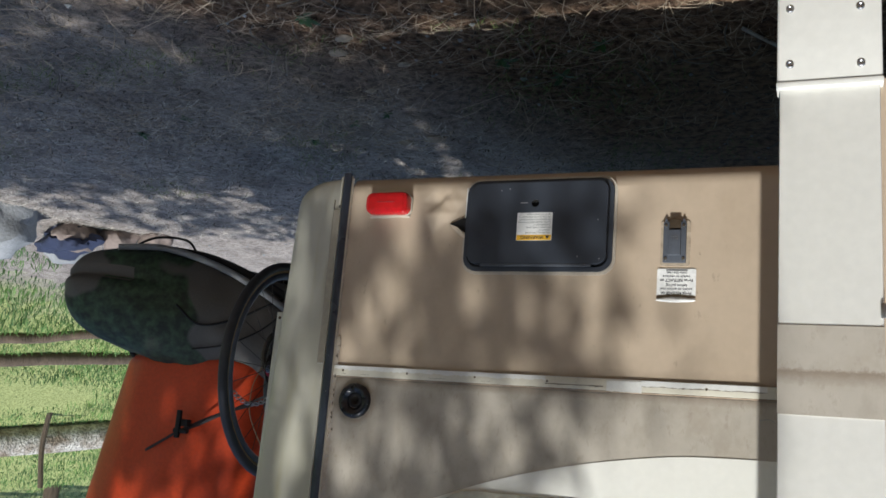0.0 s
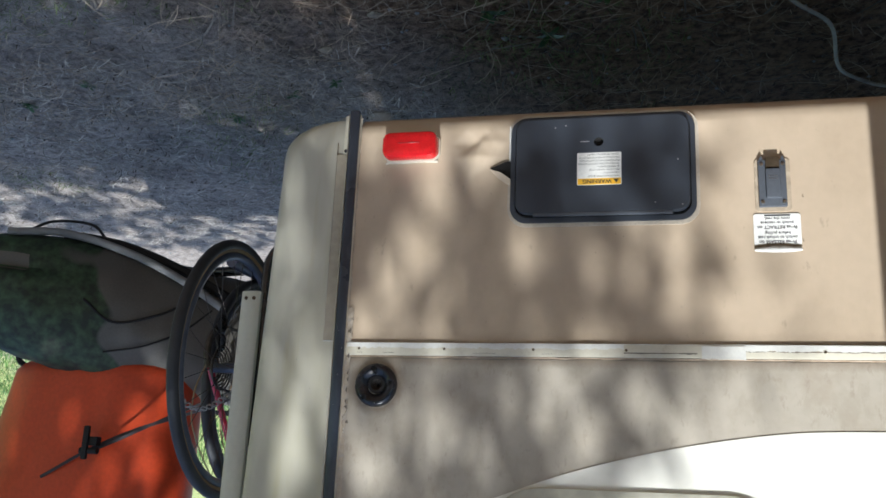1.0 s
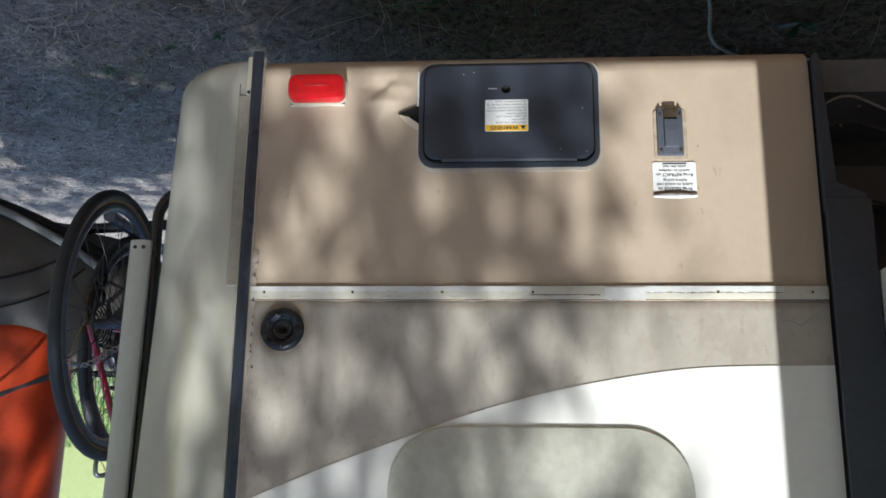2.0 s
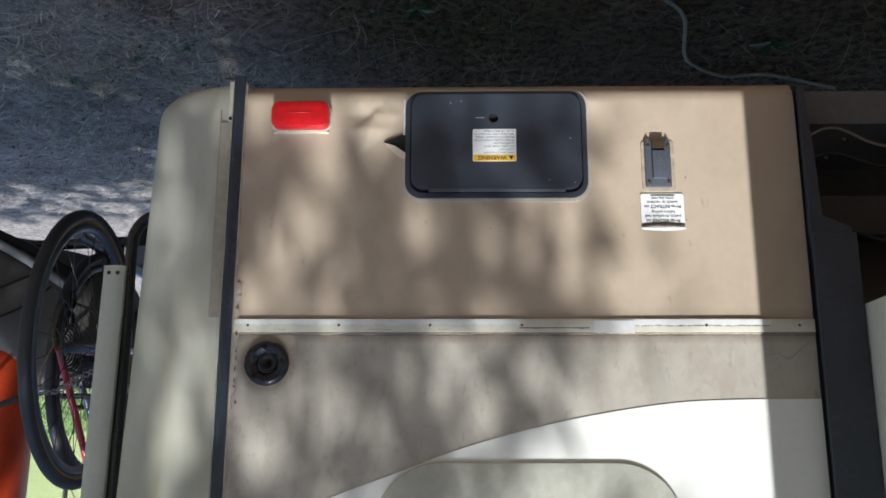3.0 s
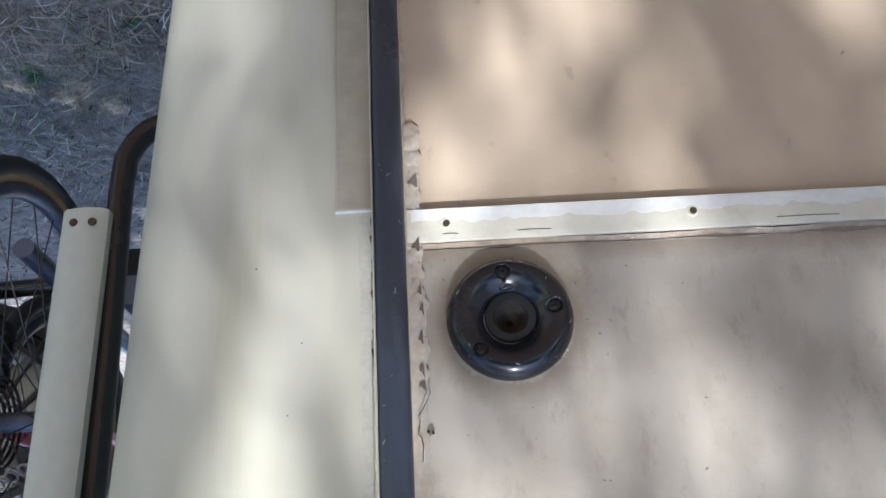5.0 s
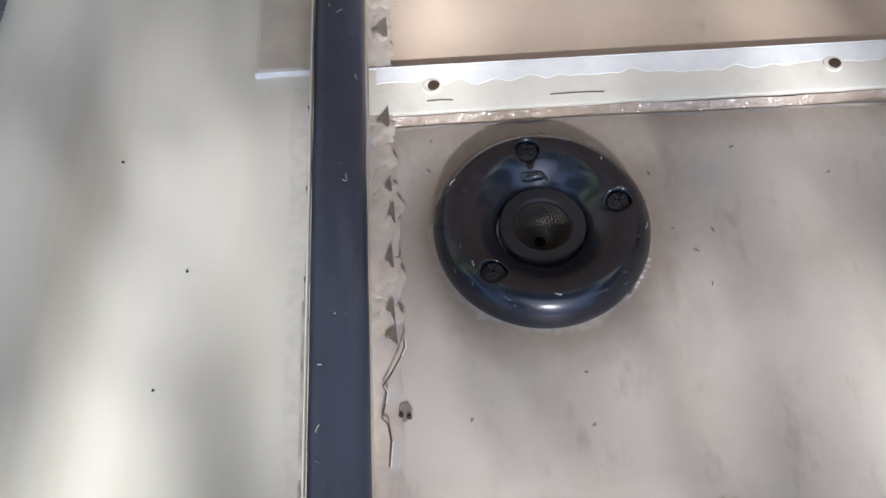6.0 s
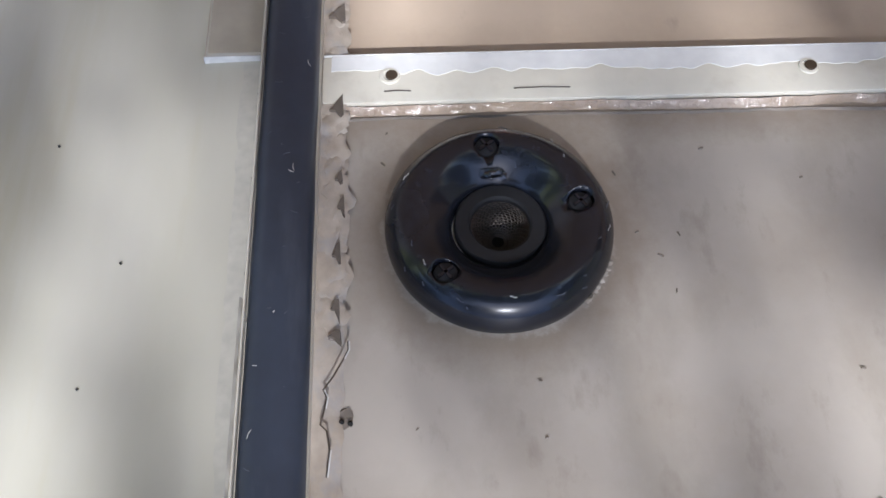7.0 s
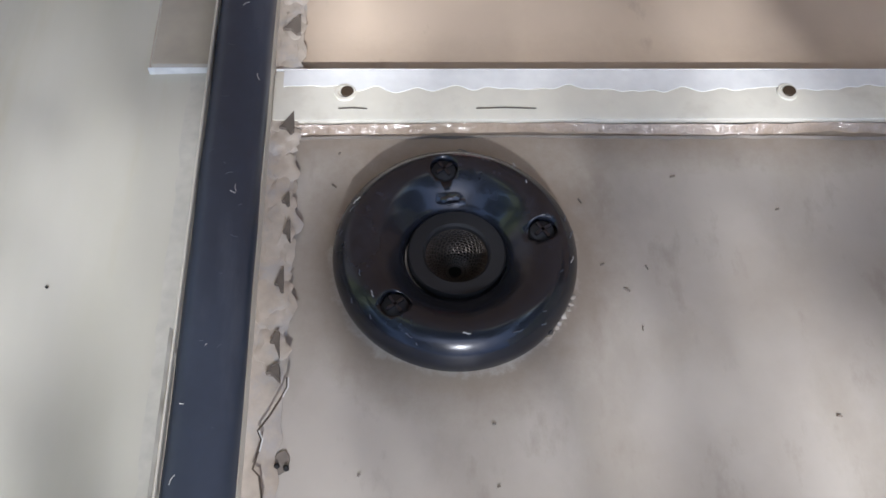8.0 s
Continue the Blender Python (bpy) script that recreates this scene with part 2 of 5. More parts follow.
    nt.links.new(col, b.inputs["Base Color"])
    b.inputs["Roughness"].default_value = 0.95
    b.inputs["Specular IOR Level"].default_value = 0.2
    hsum = nt.nodes.new("ShaderNodeMath")
    hsum.operation = "MULTIPLY_ADD"
    hsum.inputs[1].default_value = 0.5
    nt.links.new(grit.outputs[0], hsum.inputs[0])
    nt.links.new(small.outputs[0], hsum.inputs[2])
    bp = nt.nodes.new("ShaderNodeBump")
    bp.inputs["Strength"].default_value, bp.inputs["Distance"].default_value = 1.0, 0.035
    nt.links.new(hsum.outputs[0], bp.inputs["Height"])
    nt.links.new(bp.outputs[0], b.inputs["Normal"])
    return m


M["dirt"] = ground_material()


def soiled(m, dirt, scale, low, high, most, stretch=(1, 1, 1)):
    """Brown smears and old runs with an outline of their own."""
    nt = m.node_tree
    b = nt.nodes["Principled BSDF"]
    old = b.inputs["Base Color"].links[0].from_socket
    co, mp, nz, mr, mx = (nt.nodes.new("ShaderNode" + k) for k in ("TexCoord", "Mapping", "TexNoise", "MapRange", "Mix"))
    mp.inputs["Scale"].default_value, mp.inputs["Location"].default_value = stretch, (3.1, 1.7, 5.3)
    nz.inputs["Scale"].default_value, nz.inputs["Detail"].default_value, nz.inputs["Roughness"].default_value = scale, 9.0, 0.62
    mr.inputs[1].default_value, mr.inputs[2].default_value, mr.inputs[4].default_value = low, high, most
    mx.data_type = "RGBA"
    mx.inputs[7].default_value = (*dirt, 1)
    nt.links.new(co.outputs["Object"], mp.inputs[0])
    nt.links.new(mp.outputs[0], nz.inputs["Vector"])
    nt.links.new(nz.outputs[0], mr.inputs[0])
    nt.links.new(mr.outputs[0], mx.inputs[0])
    nt.links.new(old, mx.inputs[6])
    nt.links.new(mx.outputs[2], b.inputs["Base Color"])


soiled(M["taupe"], (0.30, 0.24, 0.175), 14.0, 0.48, 0.72, 0.42)
soiled(M["taupe"], (0.28, 0.23, 0.18), 75.0, 0.57, 0.70, 0.5, (1, 1, 0.5))
soiled(M["taupe"], (0.33, 0.285, 0.225), 30.0, 0.50, 0.64, 0.42, (1, 1, 0.6))
soiled(M["tan"], (0.33, 0.25, 0.17), 10.0, 0.48, 0.75, 0.35, (1, 1, 0.45))
soiled(M["tan"], (0.24, 0.19, 0.14), 50.0, 0.64, 0.74, 0.45, (1, 1, 0.5))
soiled(M["cream"], (0.38, 0.36, 0.22), 9.0, 0.50, 0.75, 0.40, (1, 1, 0.25))
# yellow upright streaks: staining, with reflections on the cap painted in
soiled(M["cream"], (0.40, 0.35, 0.19), 22.0, 0.54, 0.68, 0.45, (1, 1, 0.10))
soiled(M["strip"], (0.40, 0.34, 0.25), 40.0, 0.55, 0.72, 0.45)
soiled(M["vinyl"], (0.13, 0.14, 0.16), 45.0, 0.52, 0.75, 0.40, (1, 1, 0.2))
soiled(M["vinyl"], (0.30, 0.30, 0.31), 260.0, 0.70, 0.76, 0.5)
soiled(M["tape"], (0.36, 0.35, 0.34), 90.0, 0.50, 0.62, 0.6)
soiled(M["tape"], (0.26, 0.20, 0.14), 30.0, 0.48, 0.68, 0.55, (1, 1, 0.4))


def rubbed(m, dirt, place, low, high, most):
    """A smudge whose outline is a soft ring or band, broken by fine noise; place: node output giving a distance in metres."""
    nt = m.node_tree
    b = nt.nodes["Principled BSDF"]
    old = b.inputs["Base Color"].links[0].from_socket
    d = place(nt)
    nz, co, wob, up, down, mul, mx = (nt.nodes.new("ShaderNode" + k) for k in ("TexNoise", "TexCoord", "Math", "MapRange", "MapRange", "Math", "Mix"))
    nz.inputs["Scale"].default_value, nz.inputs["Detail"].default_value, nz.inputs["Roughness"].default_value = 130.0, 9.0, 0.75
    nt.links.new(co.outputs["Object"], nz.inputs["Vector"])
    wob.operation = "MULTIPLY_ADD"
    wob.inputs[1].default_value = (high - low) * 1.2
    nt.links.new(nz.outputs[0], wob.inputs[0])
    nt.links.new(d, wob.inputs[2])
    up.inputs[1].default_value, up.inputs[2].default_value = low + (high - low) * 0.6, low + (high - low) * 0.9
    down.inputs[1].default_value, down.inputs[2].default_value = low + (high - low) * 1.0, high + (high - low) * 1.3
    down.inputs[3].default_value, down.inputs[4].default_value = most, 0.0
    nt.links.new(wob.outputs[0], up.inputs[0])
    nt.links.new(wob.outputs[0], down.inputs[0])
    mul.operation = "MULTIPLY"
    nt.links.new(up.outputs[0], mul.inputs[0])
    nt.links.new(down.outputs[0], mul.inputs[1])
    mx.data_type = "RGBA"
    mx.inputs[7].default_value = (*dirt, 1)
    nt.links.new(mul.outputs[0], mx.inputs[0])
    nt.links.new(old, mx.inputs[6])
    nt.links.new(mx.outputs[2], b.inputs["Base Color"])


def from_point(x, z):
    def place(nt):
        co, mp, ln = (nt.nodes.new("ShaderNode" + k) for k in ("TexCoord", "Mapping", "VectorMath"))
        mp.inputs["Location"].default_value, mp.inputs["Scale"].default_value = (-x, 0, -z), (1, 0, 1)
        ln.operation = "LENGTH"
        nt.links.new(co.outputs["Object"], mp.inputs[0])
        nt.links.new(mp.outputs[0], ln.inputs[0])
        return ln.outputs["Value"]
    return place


def from_level(z, way=1.0):
    def place(nt):
        co, sep, ma = (nt.nodes.new("ShaderNode" + k) for k in ("TexCoord", "SeparateXYZ", "Math"))
        ma.operation = "MULTIPLY_ADD"
        ma.inputs[1].default_value, ma.inputs[2].default_value = way, -z * way
        nt.links.new(co.outputs["Object"], sep.inputs[0])
        nt.links.new(sep.outputs[2], ma.inputs[0])
        return ma.outputs[0]
    return place


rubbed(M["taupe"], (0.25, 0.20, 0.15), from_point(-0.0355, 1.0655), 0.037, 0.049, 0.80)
rubbed(M["taupe"], (0.25, 0.20, 0.15), from_level(1.012), -0.002, 0.011, 0.90)
rubbed(M["tan"], (0.29, 0.22, 0.155), from_level(0.990, -1.0), -0.003, 0.013, 0.45)


def camo_material():
    """Grey-brown plastic with dark green blotches towards one end."""
    m = material("camo_plastic", (0.125, 0.112, 0.098), 0.62, var=0.12, scale=5, fine=200, bump=0.05, col2=(0.10, 0.098, 0.09))
    nt = m.node_tree
    b = nt.nodes["Principled BSDF"]
    old = b.inputs["Base Color"].links[0].from_socket
    co, nz, sep = nt.nodes.new("ShaderNodeTexCoord"), nt.nodes.new("ShaderNodeTexNoise"), nt.nodes.new("ShaderNodeSeparateXYZ")
    nz.inputs["Scale"].default_value, nz.inputs["Detail"].default_value = 3.0, 1.5
    nt.links.new(co.outputs["Object"], nz.inputs["Vector"])
    nt.links.new(co.outputs["Object"], sep.inputs[0])
    ma = nt.nodes.new("ShaderNodeMath")
    ma.operation = "MULTIPLY_ADD"
    ma.inputs[1].default_value = 0.55
    nt.links.new(sep.outputs[0], ma.inputs[0])
    nt.links.new(nz.outputs[0], ma.inputs[2])
    mr = nt.nodes.new("ShaderNodeMapRange")
    mr.inputs[1].default_value, mr.inputs[2].default_value = 1.17, 1.19
    nt.links.new(ma.outputs[0], mr.inputs[0])
    n2 = nt.nodes.new("ShaderNodeTexNoise")
    n2.inputs["Scale"].default_value = 40
    nt.links.new(co.outputs["Object"], n2.inputs["Vector"])
    rp = nt.nodes.new("ShaderNodeValToRGB")
    rp.color_ramp.elements[0].color, rp.color_ramp.elements[1].color = (0.014, 0.024, 0.014, 1), (0.05, 0.095, 0.045, 1)
    rp.color_ramp.elements[0].position, rp.color_ramp.elements[1].position = 0.35, 0.7
    nt.links.new(n2.outputs[0], rp.inputs[0])
    mx = nt.nodes.new("ShaderNodeMix")
    mx.data_type = "RGBA"
    nt.links.new(mr.outputs[0], mx.inputs[0])
    nt.links.new(old, mx.inputs[6])
    nt.links.new(rp.outputs[0], mx.inputs[7])
    nt.links.new(mx.outputs[2], b.inputs["Base Color"])
    return m


M["camo"] = camo_material()


# ---- building helpers ----
def mesh_of(name, bm, mat, smooth=True):
    me = bpy.data.meshes.new(name)
    bm.normal_update()
    bm.to_mesh(me)
    bm.free()
    me.materials.append(M[mat] if isinstance(mat, str) else mat)
    if smooth:
        me.shade_smooth()
        me.set_sharp_from_angle(angle=radians(38))
    return me


def part(name, bm, mat, parent=None, label="", smooth=True):
    ob = new(name, mesh_of(name, bm, mat, smooth))
    if parent:
        ob.parent = parent
    if label:
        ob["label"] = label
    return ob


def thing(name, label, category, group="", kind=""):
    return tagged(new(name), label, category, group, kind)


def box(x0, x1, y0, y1, z0, z1, bev=0.0, seg=2, bm=None):
    bm2 = bmesh.new()
    bmesh.ops.create_cube(bm2, size=1.0)
    for v in bm2.verts:
        v.co = Vector((x0 + (v.co.x + 0.5) * (x1 - x0), y0 + (v.co.y + 0.5) * (y1 - y0), z0 + (v.co.z + 0.5) * (z1 - z0)))
    if bev:
        bmesh.ops.bevel(bm2, geom=bm2.edges[:], offset=bev, segments=seg, affect="EDGES", profile=0.6)
    return merge(bm, bm2)


def merge(bm, bm2):
    if bm is None:
        return bm2
    me = bpy.data.meshes.new("tmp")
    bm2.to_mesh(me)
    bm2.free()
    bm.from_mesh(me)
    bpy.data.meshes.remove(me)
    return bm


def prism_y(points, y0, y1, bev=0.0, bm=None):
    """An outline in x and z, drawn out from y0 (front) to y1."""
    bm2 = bmesh.new()
    a = [bm2.verts.new((x, y0, z)) for x, z in points]
    c = [bm2.verts.new((x, y1, z)) for x, z in points]
    front = bm2.faces.new(a)
    bm2.faces.new(c[::-1])
    n = len(points)
    for i in range(n):
        bm2.faces.new((a[i], c[i], c[(i + 1) % n], a[(i + 1) % n]))
    bmesh.ops.recalc_face_normals(bm2, faces=bm2.faces[:])
    if bev:
        bmesh.ops.bevel(bm2, geom=list(front.edges), offset=bev, segments=2, affect="EDGES", profile=0.6)
    return merge(bm, bm2)


def rounded(x0, x1, z0, z1, r, seg=8):
    pts = []
    for cx, cz, a0 in ((x1 - r, z1 - r, 0), (x0 + r, z1 - r, 90), (x0 + r, z0 + r, 180), (x1 - r, z0 + r, 270)):
        for i in range(seg + 1):
            a = radians(a0 + 90 * i / seg)
            pts.append((cx + r * math.cos(a), cz + r * math.sin(a)))
    return pts


def ring_y(outer, inner, y0, y1, bm=None):
    """A flat frame between two outlines with the same count of points."""
    bm2 = bmesh.new()
    n = len(outer)
    rows = [[bm2.verts.new((x, y, z)) for x, z in pts] for pts, y in ((outer, y1), (outer, y0), (inner, y0), (inner, y1))]
    for k in range(3):
        for i in range(n):
            j = (i + 1) % n
            bm2.faces.new((rows[k][i], rows[k][j], rows[k + 1][j], rows[k + 1][i]))
    bmesh.ops.recalc_face_normals(bm2, faces=bm2.faces[:])
    return merge(bm, bm2)


def lathe_y(profile, cx, cz, seg=64, bm=None):
    """A turned form about the axis y through (cx, cz); profile: rows of radius and y."""
    bm2 = bmesh.new()
    rows = [[bm2.verts.new((cx + r * math.cos(2 * math.pi * i / seg), y, cz + r * math.sin(2 * math.pi * i / seg))) for i in range(seg)] for r, y in profile]
    for a, c in zip(rows, rows[1:]):
        for i in range(seg):
            bm2.faces.new((a[i], a[(i + 1) % seg], c[(i + 1) % seg], c[i]))
    if profile[-1][0] < 0.001:
        bmesh.ops.remove_doubles(bm2, verts=rows[-1], dist=0.002)
    bmesh.ops.recalc_face_normals(bm2, faces=bm2.faces[:])
    return merge(bm, bm2)


def tube(points, r, seg=10, bm=None, closed=False, r_end=None):
    """A round tube along points."""
    bm2 = bmesh.new()
    pts = [Vector(p) for p in points]
    rings, n = [], len(pts)
    side = None
    for i, p in enumerate(pts):
        a, c = (pts[i - 1], pts[(i + 1) % n]) if closed else (pts[max(0, i - 1)], pts[min(n - 1, i + 1)])
        d = (c - a).normalized()
        if side is None:
            side = d.cross((0.31, 0.17, 0.93)).normalized()
        side = (side - d * side.dot(d)).normalized()
        up = d.cross(side)
        rad = r if r_end is None else r + (r_end - r) * i / (n - 1)
        rings.append([bm2.verts.new(p + rad * (math.cos(2 * math.pi * k / seg) * side + math.sin(2 * math.pi * k / seg) * up)) for k in range(seg)])
    for i in range(n if closed else n - 1):
        a, c = rings[i], rings[(i + 1) % n]
        for k in range(seg):
            bm2.faces.new((a[k], a[(k + 1) % seg], c[(k + 1) % seg], c[k]))
    if not closed:
        bm2.faces.new(rings[0][::-1])
        bm2.faces.new(rings[-1])
    bmesh.ops.recalc_face_normals(bm2, faces=bm2.faces[:])
    return merge(bm, bm2)


def smooth_path(points, n=8):
    """A Catmull-Rom line through points."""
    p = [Vector(q) for q in points]
    p = [2 * p[0] - p[1]] + p + [2 * p[-1] - p[-2]]
    out = []
    for i in range(1, len(p) - 2):
        for k in range(n):
            t = k / n
            out.append(0.5 * (2 * p[i] + (p[i + 1] - p[i - 1]) * t + (2 * p[i - 1] - 5 * p[i] + 4 * p[i + 1] - p[i + 2]) * t * t + (3 * p[i] - p[i - 1] - 3 * p[i + 1] + p[i + 2]) * t**3))
    return out + [p[-2]]


def lump(size, seed, rough=0.25, sub=3):
    """An uneven stone-like body."""
    bm = bmesh.new()
    bmesh.ops.create_icosphere(bm, subdivisions=sub, radius=1.0)
    for v in bm.verts:
        k = 1 + rough * noise.noise(v.co * 1.3 + Vector((seed * 7.1, seed * 3.3, 0))) + rough * 0.4 * noise.noise(v.co * 3.7 + Vector((seed, 0, seed)))
        v.co = Vector((v.co.x * size[0] * k, v.co.y * size[1] * k, v.co.z * size[2] * k))
    return bm


def text_part(name, words, size, x, y, z, mat, parent, align="LEFT", bold=0.0):
    """Lettering that stands on the wall, read from the front."""
    cu = bpy.data.curves.new(name, "FONT")
    cu.body, cu.size, cu.align_x, cu.offset = words, size, align, bold
    tmp = bpy.data.objects.new("tmp", cu)
    scene.collection.objects.link(tmp)
    me = bpy.data.meshes.new_from_object(tmp.evaluated_get(bpy.context.evaluated_depsgraph_get()))
    bpy.data.objects.remove(tmp)
    me.transform(pose(x, y, z, 90, 0, 0))
    me.materials.clear()
    me.materials.append(M[mat])
    ob = new(name, me)
    ob.parent = parent
    return ob


# ---- ground ----
def ground_height(x, y):
    s = max(0.0, x - 5.2)
    rise = 0.30 * (math.sqrt(s * s + 0.6) - math.sqrt(0.6)) if s > 0 else 0.0
    rise = min(rise, 9.0)
    fade = 1.0 if abs(x) < 12 and abs(y) < 12 else 0.3
    return rise + fade * (0.022 * noise.noise((x * 1.1, y * 1.1, 0)) + 0.010 * noise.noise((x * 4.7, y * 4.7, 2)) + 0.006 * noise.noise((x * 13, y * 13, 5)))


def axis_steps(lo, hi, fine_lo, fine_hi, step):
    out, v, s = [], fine_lo, step
    while v > lo:
        s *= 1.25
        v -= s
        out.append(v)
    out = out[::-1]
    v = fine_lo
    while v < fine_hi:
        out.append(v)
        v += step
    s = step
    while v < hi:
        out.append(v)
        s *= 1.25
        v += s
    return out + [v]


def build_ground():
    xs, ys = axis_steps(-400, 400, -1.8, 4.2, 0.03), axis_steps(-400, 400, -0.6, 4.0, 0.03)
    verts = [(x, y, ground_height(x, y)) for y in ys for x in xs]
    nx = len(xs)
    faces = [(j * nx + i, j * nx + i + 1, (j + 1) * nx + i + 1, (j + 1) * nx + i) for j in range(len(ys) - 1) for i in range(nx - 1)]
    me = bpy.data.meshes.new("ground")
    me.from_pydata(verts, [], faces)
    me.materials.append(M["dirt"])
    me.shade_smooth()
    return tagged(new("ground", me), "grey-brown dirt ground littered with dry pine needles", "ground", kind="structure")


build_ground()

# ---- trailer ----
trailer = thing("travel_trailer", "tan and white travel trailer with scuffed side panels and open slide-out", "trailer")


def side_panel():
    """The tan lower side: a sheet whose foot curls in, with shallow dents by the hatch."""
    bm = bmesh.new()
    xs = [-0.974 + i * (1.0) / 200 for i in range(201)]
    zs = [0.585 + i * (0.992 - 0.585) / 80 for i in range(81)]

    def face_y(x, z):
        d = 0.0016 * noise.noise((x * 3.1, z * 2.2, 4.0))
        d += -0.010 * max(0.0, 1 - abs(x + 0.205 - 0.3 * (z - 0.64)) / 0.042 - abs(z - 0.640) / 0.046)
        d += -0.005 * max(0.0, 1 - abs(x + 0.235) / 0.030 - abs(z - 0.612) / 0.030)
        d += 0.005 * max(0.0, 1 - abs(x + 0.185) / 0.030 - abs(z - 0.612) / 0.026)
        d += 0.004 * math.exp(-(((x + 0.255) / 0.02) ** 2 + ((z - 0.67) / 0.03) ** 2))
        d += -0.003 * math.exp(-(((x + 0.60) / 0.05) ** 2 + ((z - 0.58) / 0.03) ** 2))
        return 0.004 + d

    rows = [[bm.verts.new((x, face_y(x, z), z)) for x in xs] for z in zs]
    foot = [[bm.verts.new((x, y, z)) for x in xs] for y, z in ((0.0052, 0.574), (0.0095, 0.564), (0.0165, 0.555), (0.024, 0.5485), (0.034, 0.547), (0.034, 0.992))]
    order = foot[::-1] + rows
    for a, c in zip(order, order[1:]):
        for i in range(200):
            bm.faces.new((a[i], a[i + 1], c[i + 1], c[i]))
    bmesh.ops.recalc_face_normals(bm, faces=bm.faces[:])
    return bm


side = part("side_panel", side_panel(), "tan", trailer, "tan moulded lower side panel with a torn dent")
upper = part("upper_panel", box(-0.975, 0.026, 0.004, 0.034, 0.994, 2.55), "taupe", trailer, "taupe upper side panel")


def cut_away(ob, bm, least):
    """Takes the body bm out of ob's mesh."""
    bmesh.ops.remove_doubles(bm, verts=bm.verts[:], dist=0.0001)
    bmesh.ops.recalc_face_normals(bm, faces=bm.faces[:])
    tool = new("tool", mesh_of("tool", bm, "dark"))
    mod = ob.modifiers.new("holes", "BOOLEAN")
    mod.object, mod.operation, mod.solver = tool, "DIFFERENCE", "EXACT"
    done = bpy.data.meshes.new_from_object(ob.evaluated_get(bpy.context.evaluated_depsgraph_get()))
    ob.modifiers.clear()
    if len(done.polygons) > least:
        ob.data = done
        if least < 100:
            done.shade_flat()
    bpy.data.objects.remove(tool)


cut_away(upper, lathe_y([(0.0, -0.03), (0.0161, -0.03), (0.0161, 0.06), (0.0, 0.06)], -0.036, 1.0645, 40), 6)
CURVE = [(0.026, 1.362), (-0.06, 1.325), (-0.154, 1.287), (-0.26, 1.248), (-0.354, 1.213), (-0.448, 1.185), (-0.543, 1.162), (-0.639, 1.144), (-0.734, 1.131), (-0.828, 1.126), (-0.975, 1.124)]
sweep = [(v.x, v.y) for v in smooth_path([(x, z, 0) for x, z in CURVE], 6)]
part("white_graphic", prism_y(sweep + [(-0.975, 2.5), (0.026, 2.5)], 0.0024, 0.0045), "white", trailer, "glossy white swoosh over the upper side", smooth=False)
cover = part("window_cover", prism_y(rounded(-0.735, -0.229, 1.2305, 1.80, 0.105, 10), -0.003, 0.003, bev=0.0025), "shade_panel", trailer, "grey-beige rounded panel")

def ragged_strip(x0, x1, z, w0, w1, y, dy, seed, n=160):
    """A bead of old sealant with an uneven edge, along x."""
    bm = bmesh.new()
    rows = [[], [], []]
    for i in range(n + 1):
        x = x0 + (x1 - x0) * i / n
        w = w0 + (w1 - w0) * (0.5 + 0.5 * noise.noise((x * 26 + seed, seed * 3.1, 0))) + 0.001 * noise.noise((x * 120, seed, 3))
        rows[0].append(bm.verts.new((x, y + 0.003, z)))
        rows[1].append(bm.verts.new((x, y - dy * (0.8 + 0.4 * noise.noise((x * 60, 1, seed))), z + w * 0.45)))
        rows[2].append(bm.verts.new((x, y + 0.0025, z + w)))
    for a, c in zip(rows, rows[1:]):
        for i in range(n):
            bm.faces.new((a[i], a[i + 1], c[i + 1], c[i]))
    return bm


def ragged_upright(x0, w0, w1, z0, z1, y, dy, seed, n=220):
    bm = bmesh.new()
    rows = [[], [], []]
    for i in range(n + 1):
        z = z0 + (z1 - z0) * i / n
        w = w0 + (w1 - w0) * (0.5 + 0.5 * noise.noise((z * 38 + seed, seed * 3.1, 0))) + 0.0016 * noise.noise((z * 150, seed, 3))
        rows[0].append(bm.verts.new((x0, y - 0.002, z)))
        rows[1].append(bm.verts.new((x0 - w * 0.5, y - dy * (0.8 + 0.5 * noise.noise((z * 60, 1, seed))), z)))
        rows[2].append(bm.verts.new((x0 - w, y + 0.0005, z)))
    for a, c in zip(rows, rows[1:]):
        for i in range(n):
            bm.faces.new((a[i], a[i + 1], c[i + 1], c[i]))
    return bm


def ragged_film(x0, x1, z, w0, w1, y, thick, seed, freq=26.0, n=240):
    """A thin flat layer of paint: one straight edge at z, the other torn."""
    bm = bmesh.new()
    rows = [[], [], [], []]
    for i in range(n + 1):
        x = x0 + (x1 - x0) * i / n
        w = w0 + (w1 - w0) * (0.5 + 0.5 * noise.noise((x * freq + seed, seed * 3.1, 0)) + 0.35 * noise.noise((x * freq * 4.3, seed, 3)))
        for row, (yy, zz) in zip(rows, ((y + thick, z), (y, z), (y, z + w), (y + thick, z + w))):
            row.append(bm.verts.new((x, yy, zz)))
    for a, c in zip(rows, rows[1:]):
        for i in range(n):
            bm.faces.new((a[i], a[i + 1], c[i + 1], c[i]))
    bmesh.ops.recalc_face_normals(bm, faces=bm.faces[:])
    return bm


